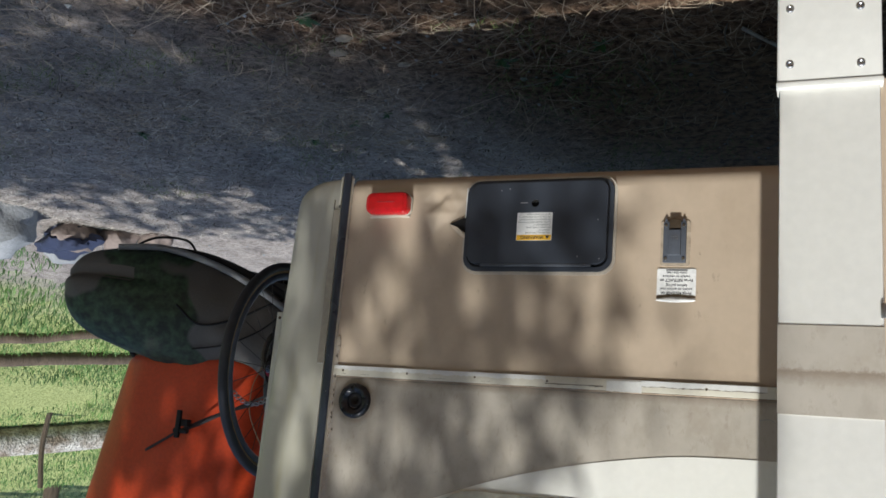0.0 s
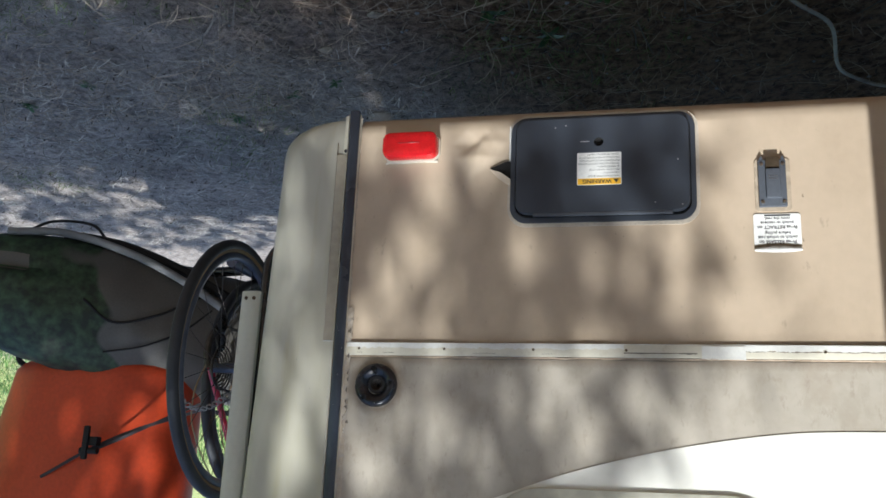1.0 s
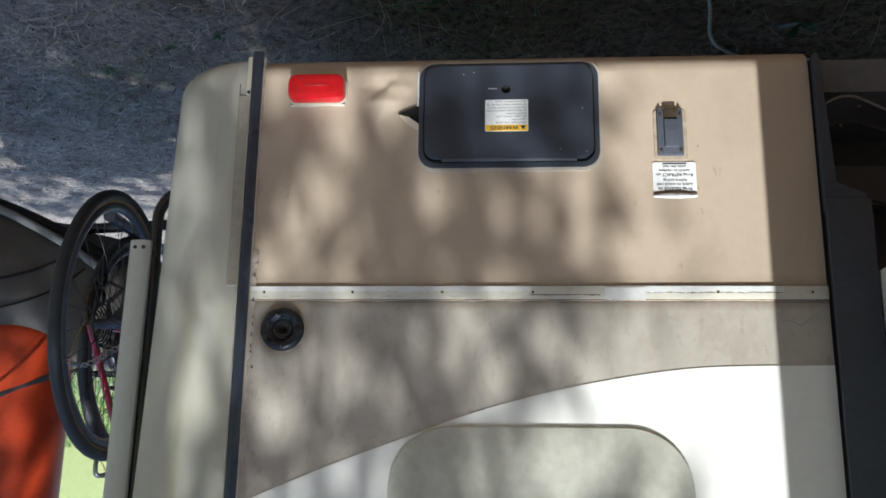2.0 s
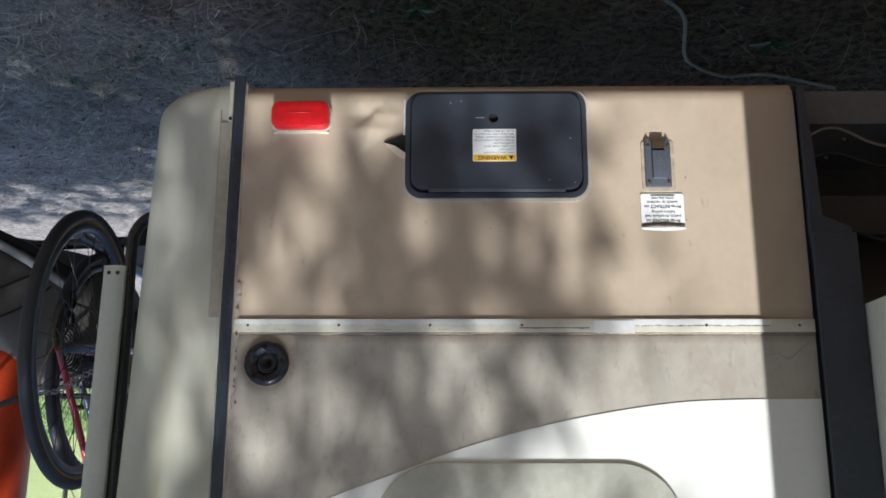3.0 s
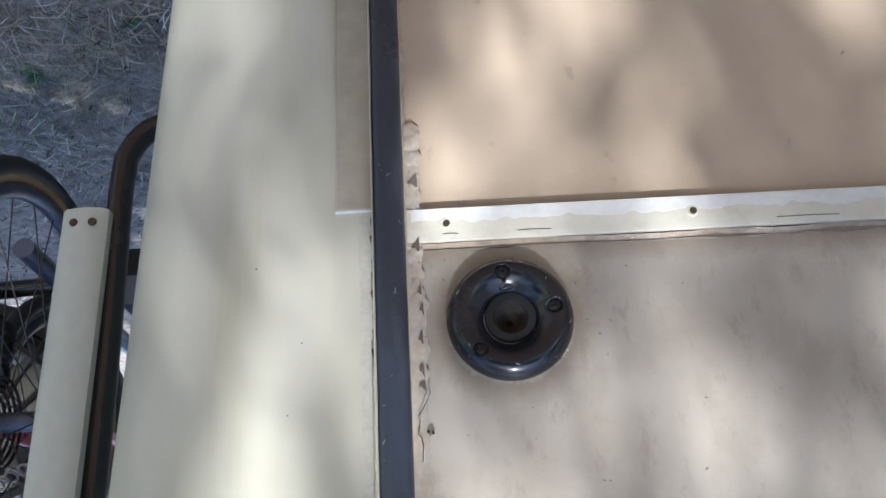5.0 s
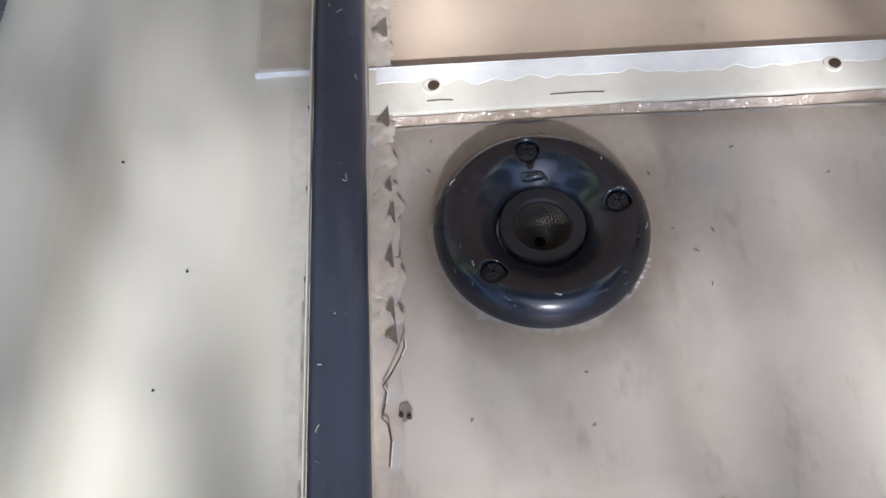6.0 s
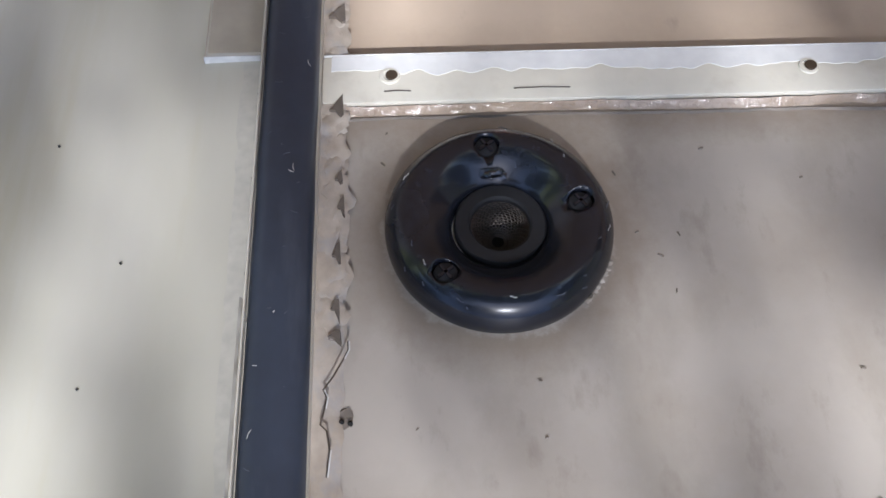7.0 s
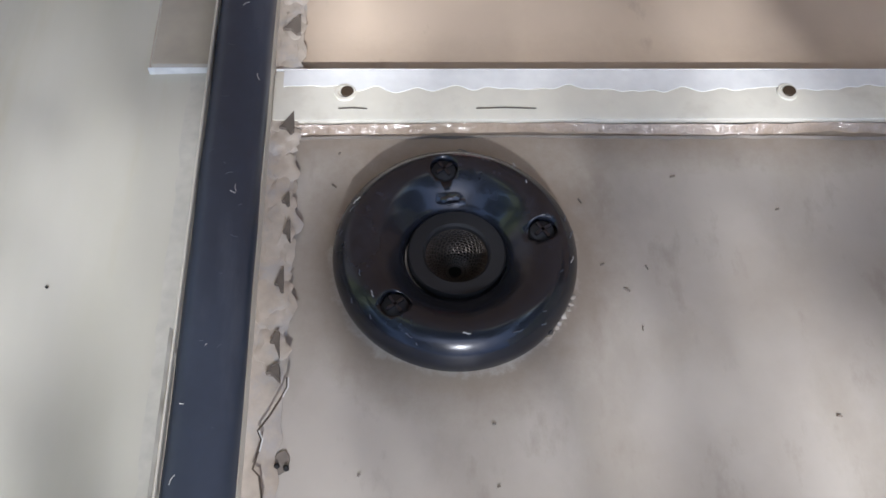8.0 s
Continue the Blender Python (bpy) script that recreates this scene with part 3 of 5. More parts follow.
def upright_film(x0, w0, w1, z0, z1, y, slope, seed, n=220):
    """A thin flat layer beside an upright edge, its free side torn; slope: how far it lies back at its free side."""
    bm = bmesh.new()
    rows = [[], []]
    for i in range(n + 1):
        z = z0 + (z1 - z0) * i / n
        w = w0 + (w1 - w0) * (0.5 + 0.5 * noise.noise((z * 30 + seed, seed * 3.1, 0)) + 0.3 * noise.noise((z * 130, seed, 3)))
        rows[0].append(bm.verts.new((x0, y, z)))
        rows[1].append(bm.verts.new((x0 + w, y + slope, z)))
    for i in range(n):
        bm.faces.new((rows[0][i], rows[0][i + 1], rows[1][i + 1], rows[1][i]))
    bmesh.ops.recalc_face_normals(bm, faces=bm.faces[:])
    return bm


# dark inside of the tear beside the hatch, with its lifted lip
part("tear", prism_y([(-0.230, 0.664), (-0.262, 0.651), (-0.276, 0.650), (-0.276, 0.690), (-0.262, 0.682), (-0.248, 0.672)], 0.0008, 0.006), "void", trailer, "black tear in the panel", smooth=False)
part("torn_edge", ragged_upright(-0.2655, 0.0025, 0.006, 0.583, 0.652, 0.002, 0.004, 31.0, 60), "paper", trailer, "pale torn panel edge beside the hatch")
lip = bmesh.new()
v = [lip.verts.new(p) for p in ((-0.228, 0.003, 0.6645), (-0.250, -0.004, 0.6735), (-0.270, -0.011, 0.690), (-0.268, 0.003, 0.70), (-0.246, 0.003, 0.684))]
lip.faces.new(v)
part("bent_lip", lip, "tan", trailer)

# belt strip with its fixing holes
belt = part("belt_strip", box(-0.975, 0.026, -0.0005, 0.0035, 0.9895, 1.0120, 0.0018, 2), "strip", trailer, "cream painted belt strip, chipped along its length")
for i in range(7):
    x = -0.158 * i
    part("screw", lathe_y([(0.0040, -0.0003), (0.0036, -0.0011), (0.0026, -0.0012), (0.0022, -0.0004), (0.0, -0.0003)], x + 0.0008, 1.0, 20), "strip", belt)
    part("hole", lathe_y([(0.0024, -0.0008), (0.0022, -0.0014), (0.0, -0.0014)], x, 0.9998, 16), "brass", belt, "rusty sunk screw")


part("sealant_bead", ragged_strip(0.022, -0.975, 1.0108, 0.0025, 0.0070, 0.0022, 0.0018, 2.0, 420), "wet_seal", belt, "dirty glossy sealant line")
part("grime_line", ragged_strip(0.022, -0.975, 1.0152, 0.001, 0.006, 0.0032, 0.0002, 5.0, 420), "grime", belt, "brown grime line")
part("top_edge", box(-0.975, 0.0255, -0.0008, 0.002, 0.9889, 0.9896, 0.0003, 1), "sealant_white", belt, "bright worn edge of the strip")
for x0, x1 in ((0.003, -0.007), (-0.045, -0.066), (-0.21, -0.25), (-0.33, -0.35)):
    part("score", tube([(x0, -0.0007, 1.0072), ((x0 + x1) / 2, -0.0008, 1.0070), (x1, -0.0007, 1.0073)], 0.00022, 5), "gap", belt, "thin dark score line")
part("clean_band", ragged_film(0.0225, -0.47, 0.9898, 0.0050, 0.0120, -0.00075, 0.0006, 41.0, 34.0, 420), "chip_white", belt, "clean white band along the strip", smooth=False)
part("grey_scuff", ragged_film(-0.47, -0.59, 1.0035, 0.0006, 0.0034, -0.0008, 0.0006, 44.0, 60.0, 120), "grime", belt, "grey ragged scuff", smooth=False)
part("peeled_paint", ragged_film(-0.665, -0.90, 0.9900, 0.0070, 0.0125, -0.0009, 0.0008, 9.0, 70.0, 260), "chip_white", belt, "flaking white paint with a jagged edge", smooth=False)
part("peeled_edge", ragged_film(-0.665, -0.90, 0.9994, 0.0006, 0.0032, -0.00078, 0.0006, 9.6, 70.0, 260), "film_dark", belt, "brown edge under the flaking paint", smooth=False)
part("peeled_patch", ragged_film(-0.597, -0.667, 0.9920, 0.0190, 0.0235, -0.0019, 0.0020, 11.0, 40.0, 60), "chip_white", belt, "hanging chip of white paint", smooth=False)

# corner moulding: a white-edged track with a black insert, old sealant beside it
track = part("corner_track", box(0.0260, 0.0474, -0.0062, 0.004, 0.545, 2.55, 0.0008, 1), "strip", trailer, "aluminium corner track")


def insert_strip():
    bm = bmesh.new()
    prof = [(0.0262, -0.004), (0.0264, -0.0078), (0.0280, -0.0102), (0.0310, -0.0116), (0.0360, -0.0122), (0.0410, -0.0116), (0.0442, -0.0100), (0.0459, -0.0078), (0.0461, -0.004)]
    rows = []
    for k in range(101):
        z = 0.54 + 2.0 * k / 100
        wob = 0.0008 * noise.noise((0, 0, z * 9)) + 0.0003 * noise.noise((0, 3, z * 40))
        rows.append([bm.verts.new((x + wob, y, z)) for x, y in prof])
    for a, c in zip(rows, rows[1:]):
        for i in range(len(prof) - 1):
            bm.faces.new((a[i], a[i + 1], c[i + 1], c[i]))
    bm.faces.new(rows[0])
    bmesh.ops.recalc_face_normals(bm, faces=bm.faces[:])
    return bm


part("vinyl_insert", insert_strip(), "vinyl", track, "black vinyl insert, scuffed")


part("corner_sealant", ragged_upright(0.0262, 0.0088, 0.0102, 0.93, 1.45, 0.0028, 0.0018, 3.0, 420), "tape", trailer, "cracked old sealant beside the corner moulding")
part("corner_sealant", ragged_upright(0.0262, 0.001, 0.004, 0.55, 0.93, 0.003, 0.001, 4.0), "sealant", trailer)
part("seal_edge", upright_film(0.0478, 0.0070, 0.0100, 0.988, 1.5, 0.0042, 0.0004, 8.0), "cap_film", trailer, "dull clear sealant smear")
part("track_fin", box(0.0464, 0.0473, -0.0098, 0.003, 0.545, 2.55, 0.0003, 1), "strip", track, "thin pale metal edge")
# dark jagged pieces standing in for the shadow along the track's outer edge
for k in range(9):
    z = 0.992 + 0.0125 * k
    part("edge_shadow", prism_y([(0.0475, z), (0.0487 + 0.0008 * math.sin(k * 2.1), z + 0.002), (0.0484, z + 0.0065), (0.0475, z + 0.0088)], -0.0008, 0.0042), "gap", trailer, smooth=False)
lumps = bmesh.new()
blob = random.Random(15)
z = 0.930
while z < 1.106:
    q = lump((0.0044 + 0.0014 * blob.random(), 0.0009, 0.0065 + 0.003 * blob.random()), len(lumps.verts) % 97, 0.55, 3)
    for v in q.verts:
        v.co += Vector((0.0212 + 0.0010 * blob.uniform(-1, 1), 0.0012, z))
    merge(lumps, q)
    z += blob.uniform(0.006, 0.013)
part("sealant_scallop", lumps, "tape", trailer, "scalloped lumps of old stained sealant")["kind"] = "stuff"
chip = random.Random(5)
for z, h, w in ((0.9675, 0.0090, 0.0065), (1.0125, 0.0085, 0.0050), (1.0440, 0.0050, 0.0024), (1.0565, 0.0085, 0.0022), (1.0745, 0.0090, 0.0026), (1.0965, 0.0085, 0.0028), (1.1055, 0.0050, 0.0040)):
    x = 0.0172 + 0.0012 * chip.random()
    tip = z + h * (chip.random() - 0.5) * 0.5
    part("sealant_gap", prism_y([(x, z - h / 2), (x + w * 0.45, tip - h * 0.30), (x + w * 0.7, tip - h * 0.05), (x + w * 0.95, tip + h * 0.10), (x + w * 0.5, tip + h * 0.14), (x + w * 0.15, tip + h * 0.42), (x - 0.0004, z + h / 2)], -0.0010, 0.002), "gap_soft", trailer, smooth=False)
crack = [(0.0152, -0.0006, 1.107), (0.0151, -0.0006, 1.110), (0.0165, -0.0006, 1.113), (0.0195, -0.0006, 1.1185), (0.0226, -0.0006, 1.123), (0.0214, -0.0006, 1.1255), (0.0220, -0.0006, 1.129), (0.0232, -0.0006, 1.134), (0.0213, -0.0006, 1.136), (0.0202, -0.0006, 1.142), (0.0210, -0.0006, 1.150)]
part("crack", tube(crack, 0.00030, 6), "gap", trailer)
# white lines that paint the highlights on the crack's edge
for a, c in ((0, 2), (4, 6), (9, 10)):
    part("crack_glint", tube([(x - 0.0004, -0.0009, z + 0.0001) for x, y, z in crack[a:c + 1]], 0.00022, 5), "sealant_white", trailer, "white line painted as a highlight along the crack")
part("seal_lip", ragged_upright(0.0482, 0.0006, 0.0018, 1.095, 1.30, -0.0085, 0.0010, 17.0, 160), "cap_film", trailer, "flaking clear sealant on the moulding")
for k in range(26):
    z, x = chip.uniform(0.96, 1.22), chip.uniform(0.029, 0.043)
    ln, an = chip.uniform(0.0004, 0.0016), chip.uniform(0, 3.14)
    yy = -0.0121 + 0.0008 * ((x - 0.036) / 0.006) ** 2
    part("scuff", tube([(x - ln * math.cos(an), yy, z - ln * math.sin(an)), (x, yy - 0.0001, z), (x + ln * math.cos(an + 0.4), yy, z + ln * math.sin(an + 0.4))], 0.00013, 5), "switch" if k % 3 else "clear_seal", track)
# dirt specks and a dead insect on the panel
for x, z in ((0.0172, 1.1320), (0.0146, 1.1326)):
    part("insect_speck", lathe_y([(0.0009, 0.004), (0.0008, 0.0030), (0.0004, 0.0024), (0.0, 0.0022)], x, z, 10), "void", trailer)
part("stain", prism_y([(0.0175, 1.1285), (0.0150, 1.1275), (0.0136, 1.1300), (0.0140, 1.1330), (0.0165, 1.1345), (0.0182, 1.1320)], 0.0034, 0.0042), "film_dark", trailer, "brown smear")


def corner_cap():
    """The rounded front corner, which leans out as it rises."""
    bm = bmesh.new()
    rows = []
    zs = [0.548 + 0.052 * (k / 14) ** 1.6 for k in range(14)] + [0.60 + 1.93 * k / 40 for k in range(41)]
    for z in zs:
        rx, ry = 0.156 + 0.018 * (z - 0.55), max(0.03, 0.072 - 0.05 * (z - 0.55))
        low = max(0.0, 0.600 - z)
        inset = 0.055 - math.sqrt(0.055 ** 2 - low ** 2)
        row = []
        for i in range(41):
            a = radians(90 * i / 40)
            ex = 1.08
            row.append(bm.verts.new((0.0475 + (rx + 0.0025 - inset) * math.sin(a) ** ex, 0.0045 + 0.25 * inset + ry * (1 - math.cos(a) ** ex), z)))
        for k in range(1, 22):
            row.append(bm.verts.new((row[40].co.x + 0.0, row[40].co.y + 0.11 * k, z)))
        rows.append(row)
    for a, c in zip(rows, rows[1:]):
        for i in range(len(a) - 1):
            bm.faces.new((a[i], a[i + 1], c[i + 1], c[i]))
    bmesh.ops.recalc_face_normals(bm, faces=bm.faces[:])
    return bm


part("front_cap", corner_cap(), "cream", trailer, "cream rounded moulded end cap, lightly streaked")
part("cap_edge_lip", box(0.0475, 0.0716, 0.0018, 0.0068, 0.986, 0.9866, 0.0003, 1), "sealant_white", trailer, "thin white paint line at the strip's end")
part("cap_edge_lip", box(0.0705, 0.0711, 0.0015, 0.0072, 0.60, 0.986, 0.0002, 1), "tape", trailer)
part("track_foot", box(0.0476, 0.0572, -0.0012, 0.0075, 0.546, 0.623, 0.0008, 1), "strip", trailer, "white metal end of the corner track")
part("foot_screw", lathe_y([(0.0034, -0.0014), (0.0030, -0.0028), (0.0, -0.0030)], 0.0525, 0.6185, 16), "dark", trailer)
part("cap_edge", box(0.0476, 0.0705, 0.001, 0.0075, 0.624, 0.986, 0.0008, 1), "cap_edge", trailer, "tan edge strip of the end cap")
part("underbelly", box(-6.2, 0.055, 0.036, 2.36, 0.556, 0.62), "under", trailer, "black underbelly sheet")
part("underbelly", box(0.056, 0.19, 0.10, 2.30, 0.556, 0.62), "under", trailer)
part("rail", box(-6.2, -0.25, 0.62, 0.48, 0.46, 0.556), "frame", trailer)
part("roof", box(-6.2, 0.05, 0.0, 2.4, 2.55, 2.62, 0.01), "white", trailer)
part("far_side", box(-6.2, 0.24, 2.365, 2.4, 0.556, 2.549), "tan", trailer)
part("back_wall", box(-6.235, -6.203, 0.0, 2.4, 0.556, 2.549), "tan", trailer)

# marker lamp
lamp_part = part("marker_lamp", prism_y(rounded(-0.134, -0.024, 0.589, 0.646, 0.018), -0.004, 0.004, bev=0.001), "film", trailer, "red rectangular marker lamp in a pale sealant bed")


def lamp_lens():
    bm = bmesh.new()
    rows = []
    out = rounded(-0.1325, -0.0255, 0.592, 0.643, 0.016, 6)
    cx, cz = -0.079, 0.6175
    for s, y in ((1.0, -0.003), (1.0, -0.012), (0.97, -0.019), (0.90, -0.0235), (0.72, -0.0255), (0.4, -0.0262)):
        rows.append([bm.verts.new((cx + (x - cx) * (1 - (1 - s) * 0.45), y, cz + (z - cz) * s)) for x, z in out])
    for a, c in zip(rows, rows[1:]):
        for i in range(len(out)):
            bm.faces.new((a[i], a[(i + 1) % len(out)], c[(i + 1) % len(out)], c[i]))
    bm.faces.new(rows[-1])
    bmesh.ops.recalc_face_normals(bm, faces=bm.faces[:])
    return bm


part("lens", lamp_lens(), "lens", lamp_part, "glossy red ribbed lens")
part("lens_rib", box(-0.100, -0.058, -0.0275, -0.0255, 0.6160, 0.6180, 0.0005, 1), "lens_dark", lamp_part)
for k in range(9):
    x = -0.121 + 0.0105 * k
    part("lens_ridge", box(x - 0.0006, x + 0.0006, -0.0262, -0.020, 0.601, 0.634, 0.0004, 1), "lens", lamp_part)
for z in (0.5985, 0.6370):
    part("lens_ridge", box(-0.127, -0.031, -0.0245, -0.019, z - 0.0006, z + 0.0006, 0.0004, 1), "lens", lamp_part)
part("sealant_bed", ragged_strip(-0.028, -0.13, 0.643, 0.003, 0.006, 0.002, 0.004, 13.0, 50), "film", lamp_part, "clear sealant bead")

# cord hatch
hatch = part("cord_hatch", ring_y(rounded(-0.5965, -0.2690, 0.5695, 0.7715, 0.030), rounded(-0.588, -0.2775, 0.575, 0.7625, 0.024), -0.0035, 0.004), "hatch", trailer, "charcoal plastic cord hatch with closed door")
part("sealant_rim", ring_y(rounded(-0.6025, -0.2640, 0.564, 0.7780, 0.034), rounded(-0.595, -0.2705, 0.571, 0.7700, 0.029), 0.0012, 0.005), "film", hatch, "pale sealant round the hatch")
part("recess", prism_y(rounded(-0.589, -0.2765, 0.574, 0.7635, 0.024), 0.001, 0.004), "dark", hatch)
door = part("hatch_door", prism_y(rounded(-0.5855, -0.2795, 0.5755, 0.7570, 0.022), -0.0115, -0.002, bev=0.003), "hatch", hatch, "flat charcoal door, faintly scratched")
part("hinge_bar", box(-0.555, -0.312, -0.0125, -0.006, 0.7565, 0.7625, 0.0018, 2), "switch", hatch, "worn grey hinge edge")
cut_away(door, lathe_y([(0.0, -0.02), (0.0086, -0.02), (0.0086, 0.01), (0.0, 0.01)], -0.4285, 0.6245, 28), 60)
part("lock_barrel", lathe_y([(0.0085, -0.010), (0.0080, -0.004), (0.0, -0.0035)], -0.4285, 0.6245, 24), "void", hatch, "round black lock hole")
part("scratch", box(-0.412, -0.396, -0.01185, -0.0113, 0.6225, 0.6245, 0), "grey_ink", hatch, smooth=False)
for x, z in ((-0.352, 0.5935), (-0.567, 0.662), (-0.527, 0.740), (-0.573, 0.745), (-0.371, 0.590)):
    part("speck", box(x, x + 0.0022, -0.01185, -0.0113, z, z + 0.0025), "grey_ink", hatch, smooth=False)
sticker = part("warning_sticker", prism_y(rounded(-0.4685, -0.3905, 0.6455, 0.7065, 0.002, 3), -0.0120, -0.0114), "paper", hatch, "white and yellow warning sticker", smooth=False)
part("yellow_bar", box(-0.4675, -0.3915, -0.01235, -0.0119, 0.6945, 0.7058), "yellow", sticker, smooth=False)
text_part("warning_word", "WARNING", 0.0105, -0.4255, -0.01255, 0.6965, "ink", sticker, "CENTER", 0.0003)
tri_bm = prism_y([(-0.4640, 0.6962), (-0.4545, 0.6962), (-0.45925, 0.7040)], -0.0126, -0.0121)
part("warning_triangle", tri_bm, "ink", sticker, smooth=False)
for k, line in enumerate(("THIS CONNECTION IS FOR", "120/240-VOLT", "AC, 3-POLE, 4-WIRE, 60 HZ,", "50 AMPERE SUPPLY", "DO NOT EXCEED CIRCUIT RATING", "EXCEEDING THE CIRCUIT RATING", "MAY CAUSE A FIRE AND RESULT IN", "DEATH OR SERIOUS INJURY")):
    text_part("warning_line", line, 0.0045, -0.4650, -0.01225, 0.6885 - 0.0058 * k, "ink", sticker)

# reel switch and its notice
sw = part("reel_switch", box(-0.7445, -0.699, -0.0045, 0.004, 0.668, 0.752, 0.002, 2), "switch", trailer, "grey rocker switch under a clear flap")
part("rocker", prism_y([(-0.7345, 0.686), (-0.7105, 0.686), (-0.7105, 0.738), (-0.7345, 0.738)], -0.0115, -0.004, bev=0.003), "switch", sw)
part("flap", box(-0.734, -0.711, -0.0075, -0.002, 0.664, 0.6835, 0.0015, 2), "brass", sw, "brown clear flap")
for x in (-0.7395, -0.7045):
    for z in (0.6765, 0.7445):
        part("screw", lathe_y([(0.0034, -0.004), (0.0031, -0.0062), (0.0, -0.0068)], x, z, 16), "steel", sw)
    part("ear", prism_y([(x - 0.004, 0.669), (x, 0.660), (x + 0.004, 0.669)], -0.0035, 0.003), "switch", sw, smooth=False)
for k in range(4):
    for j in range(2):
        part("grip_dot", lathe_y([(0.0013, -0.0112), (0.0009, -0.0122), (0.0, -0.0123)], -0.7285 + 0.004 * k, 0.705 - 0.005 * j, 8), "alloy", sw)
part("seal_smear", ring_y(rounded(-0.752, -0.6935, 0.664, 0.759, 0.008), rounded(-0.7435, -0.70, 0.669, 0.751, 0.004), 0.0022, 0.005), "clear_film", sw, "yellowed clear sealant smear")
note = part("reel_notice", prism_y(rounded(-0.7645, -0.6885, 0.7635, 0.824, 0.004, 4), 0.0026, 0.0036), "paper", trailer, "white instruction notice with a curled torn edge", smooth=False)
for words, z, s, b in (("Press RELEASE on", 0.8105, 0.0080, 0.00022), ("switch to unlock reel", 0.8025, 0.0074, 0.00012), ("before pulling.", 0.7950, 0.0074, 0.00012), ("Press RETRACT on", 0.7845, 0.0080, 0.00022), ("switch to retrieve", 0.7768, 0.0074, 0.00012), ("onto the reel.", 0.7695, 0.0074, 0.00012)):
    text_part("notice_line", words, s, -0.7265, 0.0023, z, "ink", note, "CENTER", b)
part("notice_bar", box(-0.748, -0.706, 0.0021, 0.0027, 0.7652, 0.7676), "ink", note, smooth=False)


def curl():
    bm = bmesh.new()
    rows = []
    for k in range(7):
        a = k / 6
        row = []
        for i in range(25):
            u = i / 24
            x = -0.7645 + 0.076 * u
            dip = 0.004 * (1 - (2 * u - 1) ** 2) + 0.0012 * noise.noise((u * 9, a * 2, 0))
            row.append(bm.verts.new((x, 0.002 - 0.004 * math.sin(a * 2.6) * (0.5 + 0.5 * (1 - (2 * u - 1) ** 2)), 0.824 + 0.005 * a - dip * (1 - a) + 0.003 * a * (1 - (2 * u - 1) ** 2))))
        rows.append(row)
    for a, c in zip(rows, rows[1:]):
        for i in range(24):
            bm.faces.new((a[i], a[i + 1], c[i + 1], c[i]))
    return bm


part("curled_edge", curl(), "paper", note, "curled paper edge")
# brown tear, with the shadow under the curled paper put into its colour
part("torn_shadow", prism_y([(-0.7645, 0.822)] + [(-0.7645 + 0.076 * i / 12, 0.8195 - 0.0035 * math.sin(math.pi * i / 12) + 0.001 * noise.noise((i * 1.7, 0, 0))) for i in range(13)] + [(-0.6885, 0.824)], 0.0014, 0.0024), "brass", note, "brown torn edge with the curl's shadow painted in", smooth=False)

# cable outlet
HX, HZ = -0.0355, 1.0655
hub_prof = [(0.0386, 0.0045), (0.0389, 0.0010), (0.0383, -0.002), (0.0366, -0.0050), (0.0338, -0.0074), (0.0306, -0.0086), (0.0274, -0.0083), (0.0240, -0.0065), (0.0210, -0.0040), (0.0185, -0.0018), (0.0168, -0.0002), (0.0162, 0.0015), (0.0160, 0.006)]
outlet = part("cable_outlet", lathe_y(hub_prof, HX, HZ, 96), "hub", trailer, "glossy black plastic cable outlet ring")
screws = [(-0.0325, 1.0375), (-0.0163, 1.0868), (-0.0628, 1.0612)]
cut = None
for x, z in screws:
    cut = lathe_y([(0.0, -0.03), (0.0046, -0.03), (0.0046, -0.0045), (0.0, -0.0045)], x, z, 24, cut)
cut_away(outlet, cut, 500)
for x, z in screws:
    part("screw", lathe_y([(0.0042, -0.0046), (0.0038, -0.0062), (0.0026, -0.0068), (0.0, -0.0070)], x, z, 20), "dark", outlet, "black cross-head screw")
    for a in (35, 125):
        c, s = math.cos(radians(a)), math.sin(radians(a))
        part("slot", prism_y([(x + 0.003 * c - 0.0005 * s, z + 0.003 * s + 0.0005 * c), (x - 0.003 * c - 0.0005 * s, z - 0.003 * s + 0.0005 * c), (x - 0.003 * c + 0.0005 * s, z - 0.003 * s - 0.0005 * c), (x + 0.003 * c + 0.0005 * s, z + 0.003 * s - 0.0005 * c)], -0.0076, -0.0066), "hub", outlet, smooth=False)
nick = random.Random(23)
for k in range(22):
    a, rr = nick.uniform(0, 6.28), nick.choice((0.0318, 0.0335, 0.0350, 0.0362, 0.0372))
    yy = -0.0087 + (rr - 0.0306) ** 2 * 92
    ln = nick.uniform(0.01, 0.05)
    part("scuff", tube([(HX + (rr + 0.0004 * math.sin(7 * q)) * math.cos(a + q * ln), yy, HZ + (rr + 0.0004 * math.sin(7 * q)) * math.sin(a + q * ln)) for q in (-1, -0.4, 0.3, 1)], 0.00016, 5), "switch" if k % 4 else "clear_seal", outlet)
part("bushing", lathe_y([(0.0158, 0.0045), (0.0158, 0.0014), (0.0152, 0.0006), (0.0110, 0.0008), (0.0102, 0.0016), (0.0100, 0.0045), (0.0098, 0.010)], HX - 0.0005, HZ - 0.001, 72), "dark", outlet, "matt black bushing")


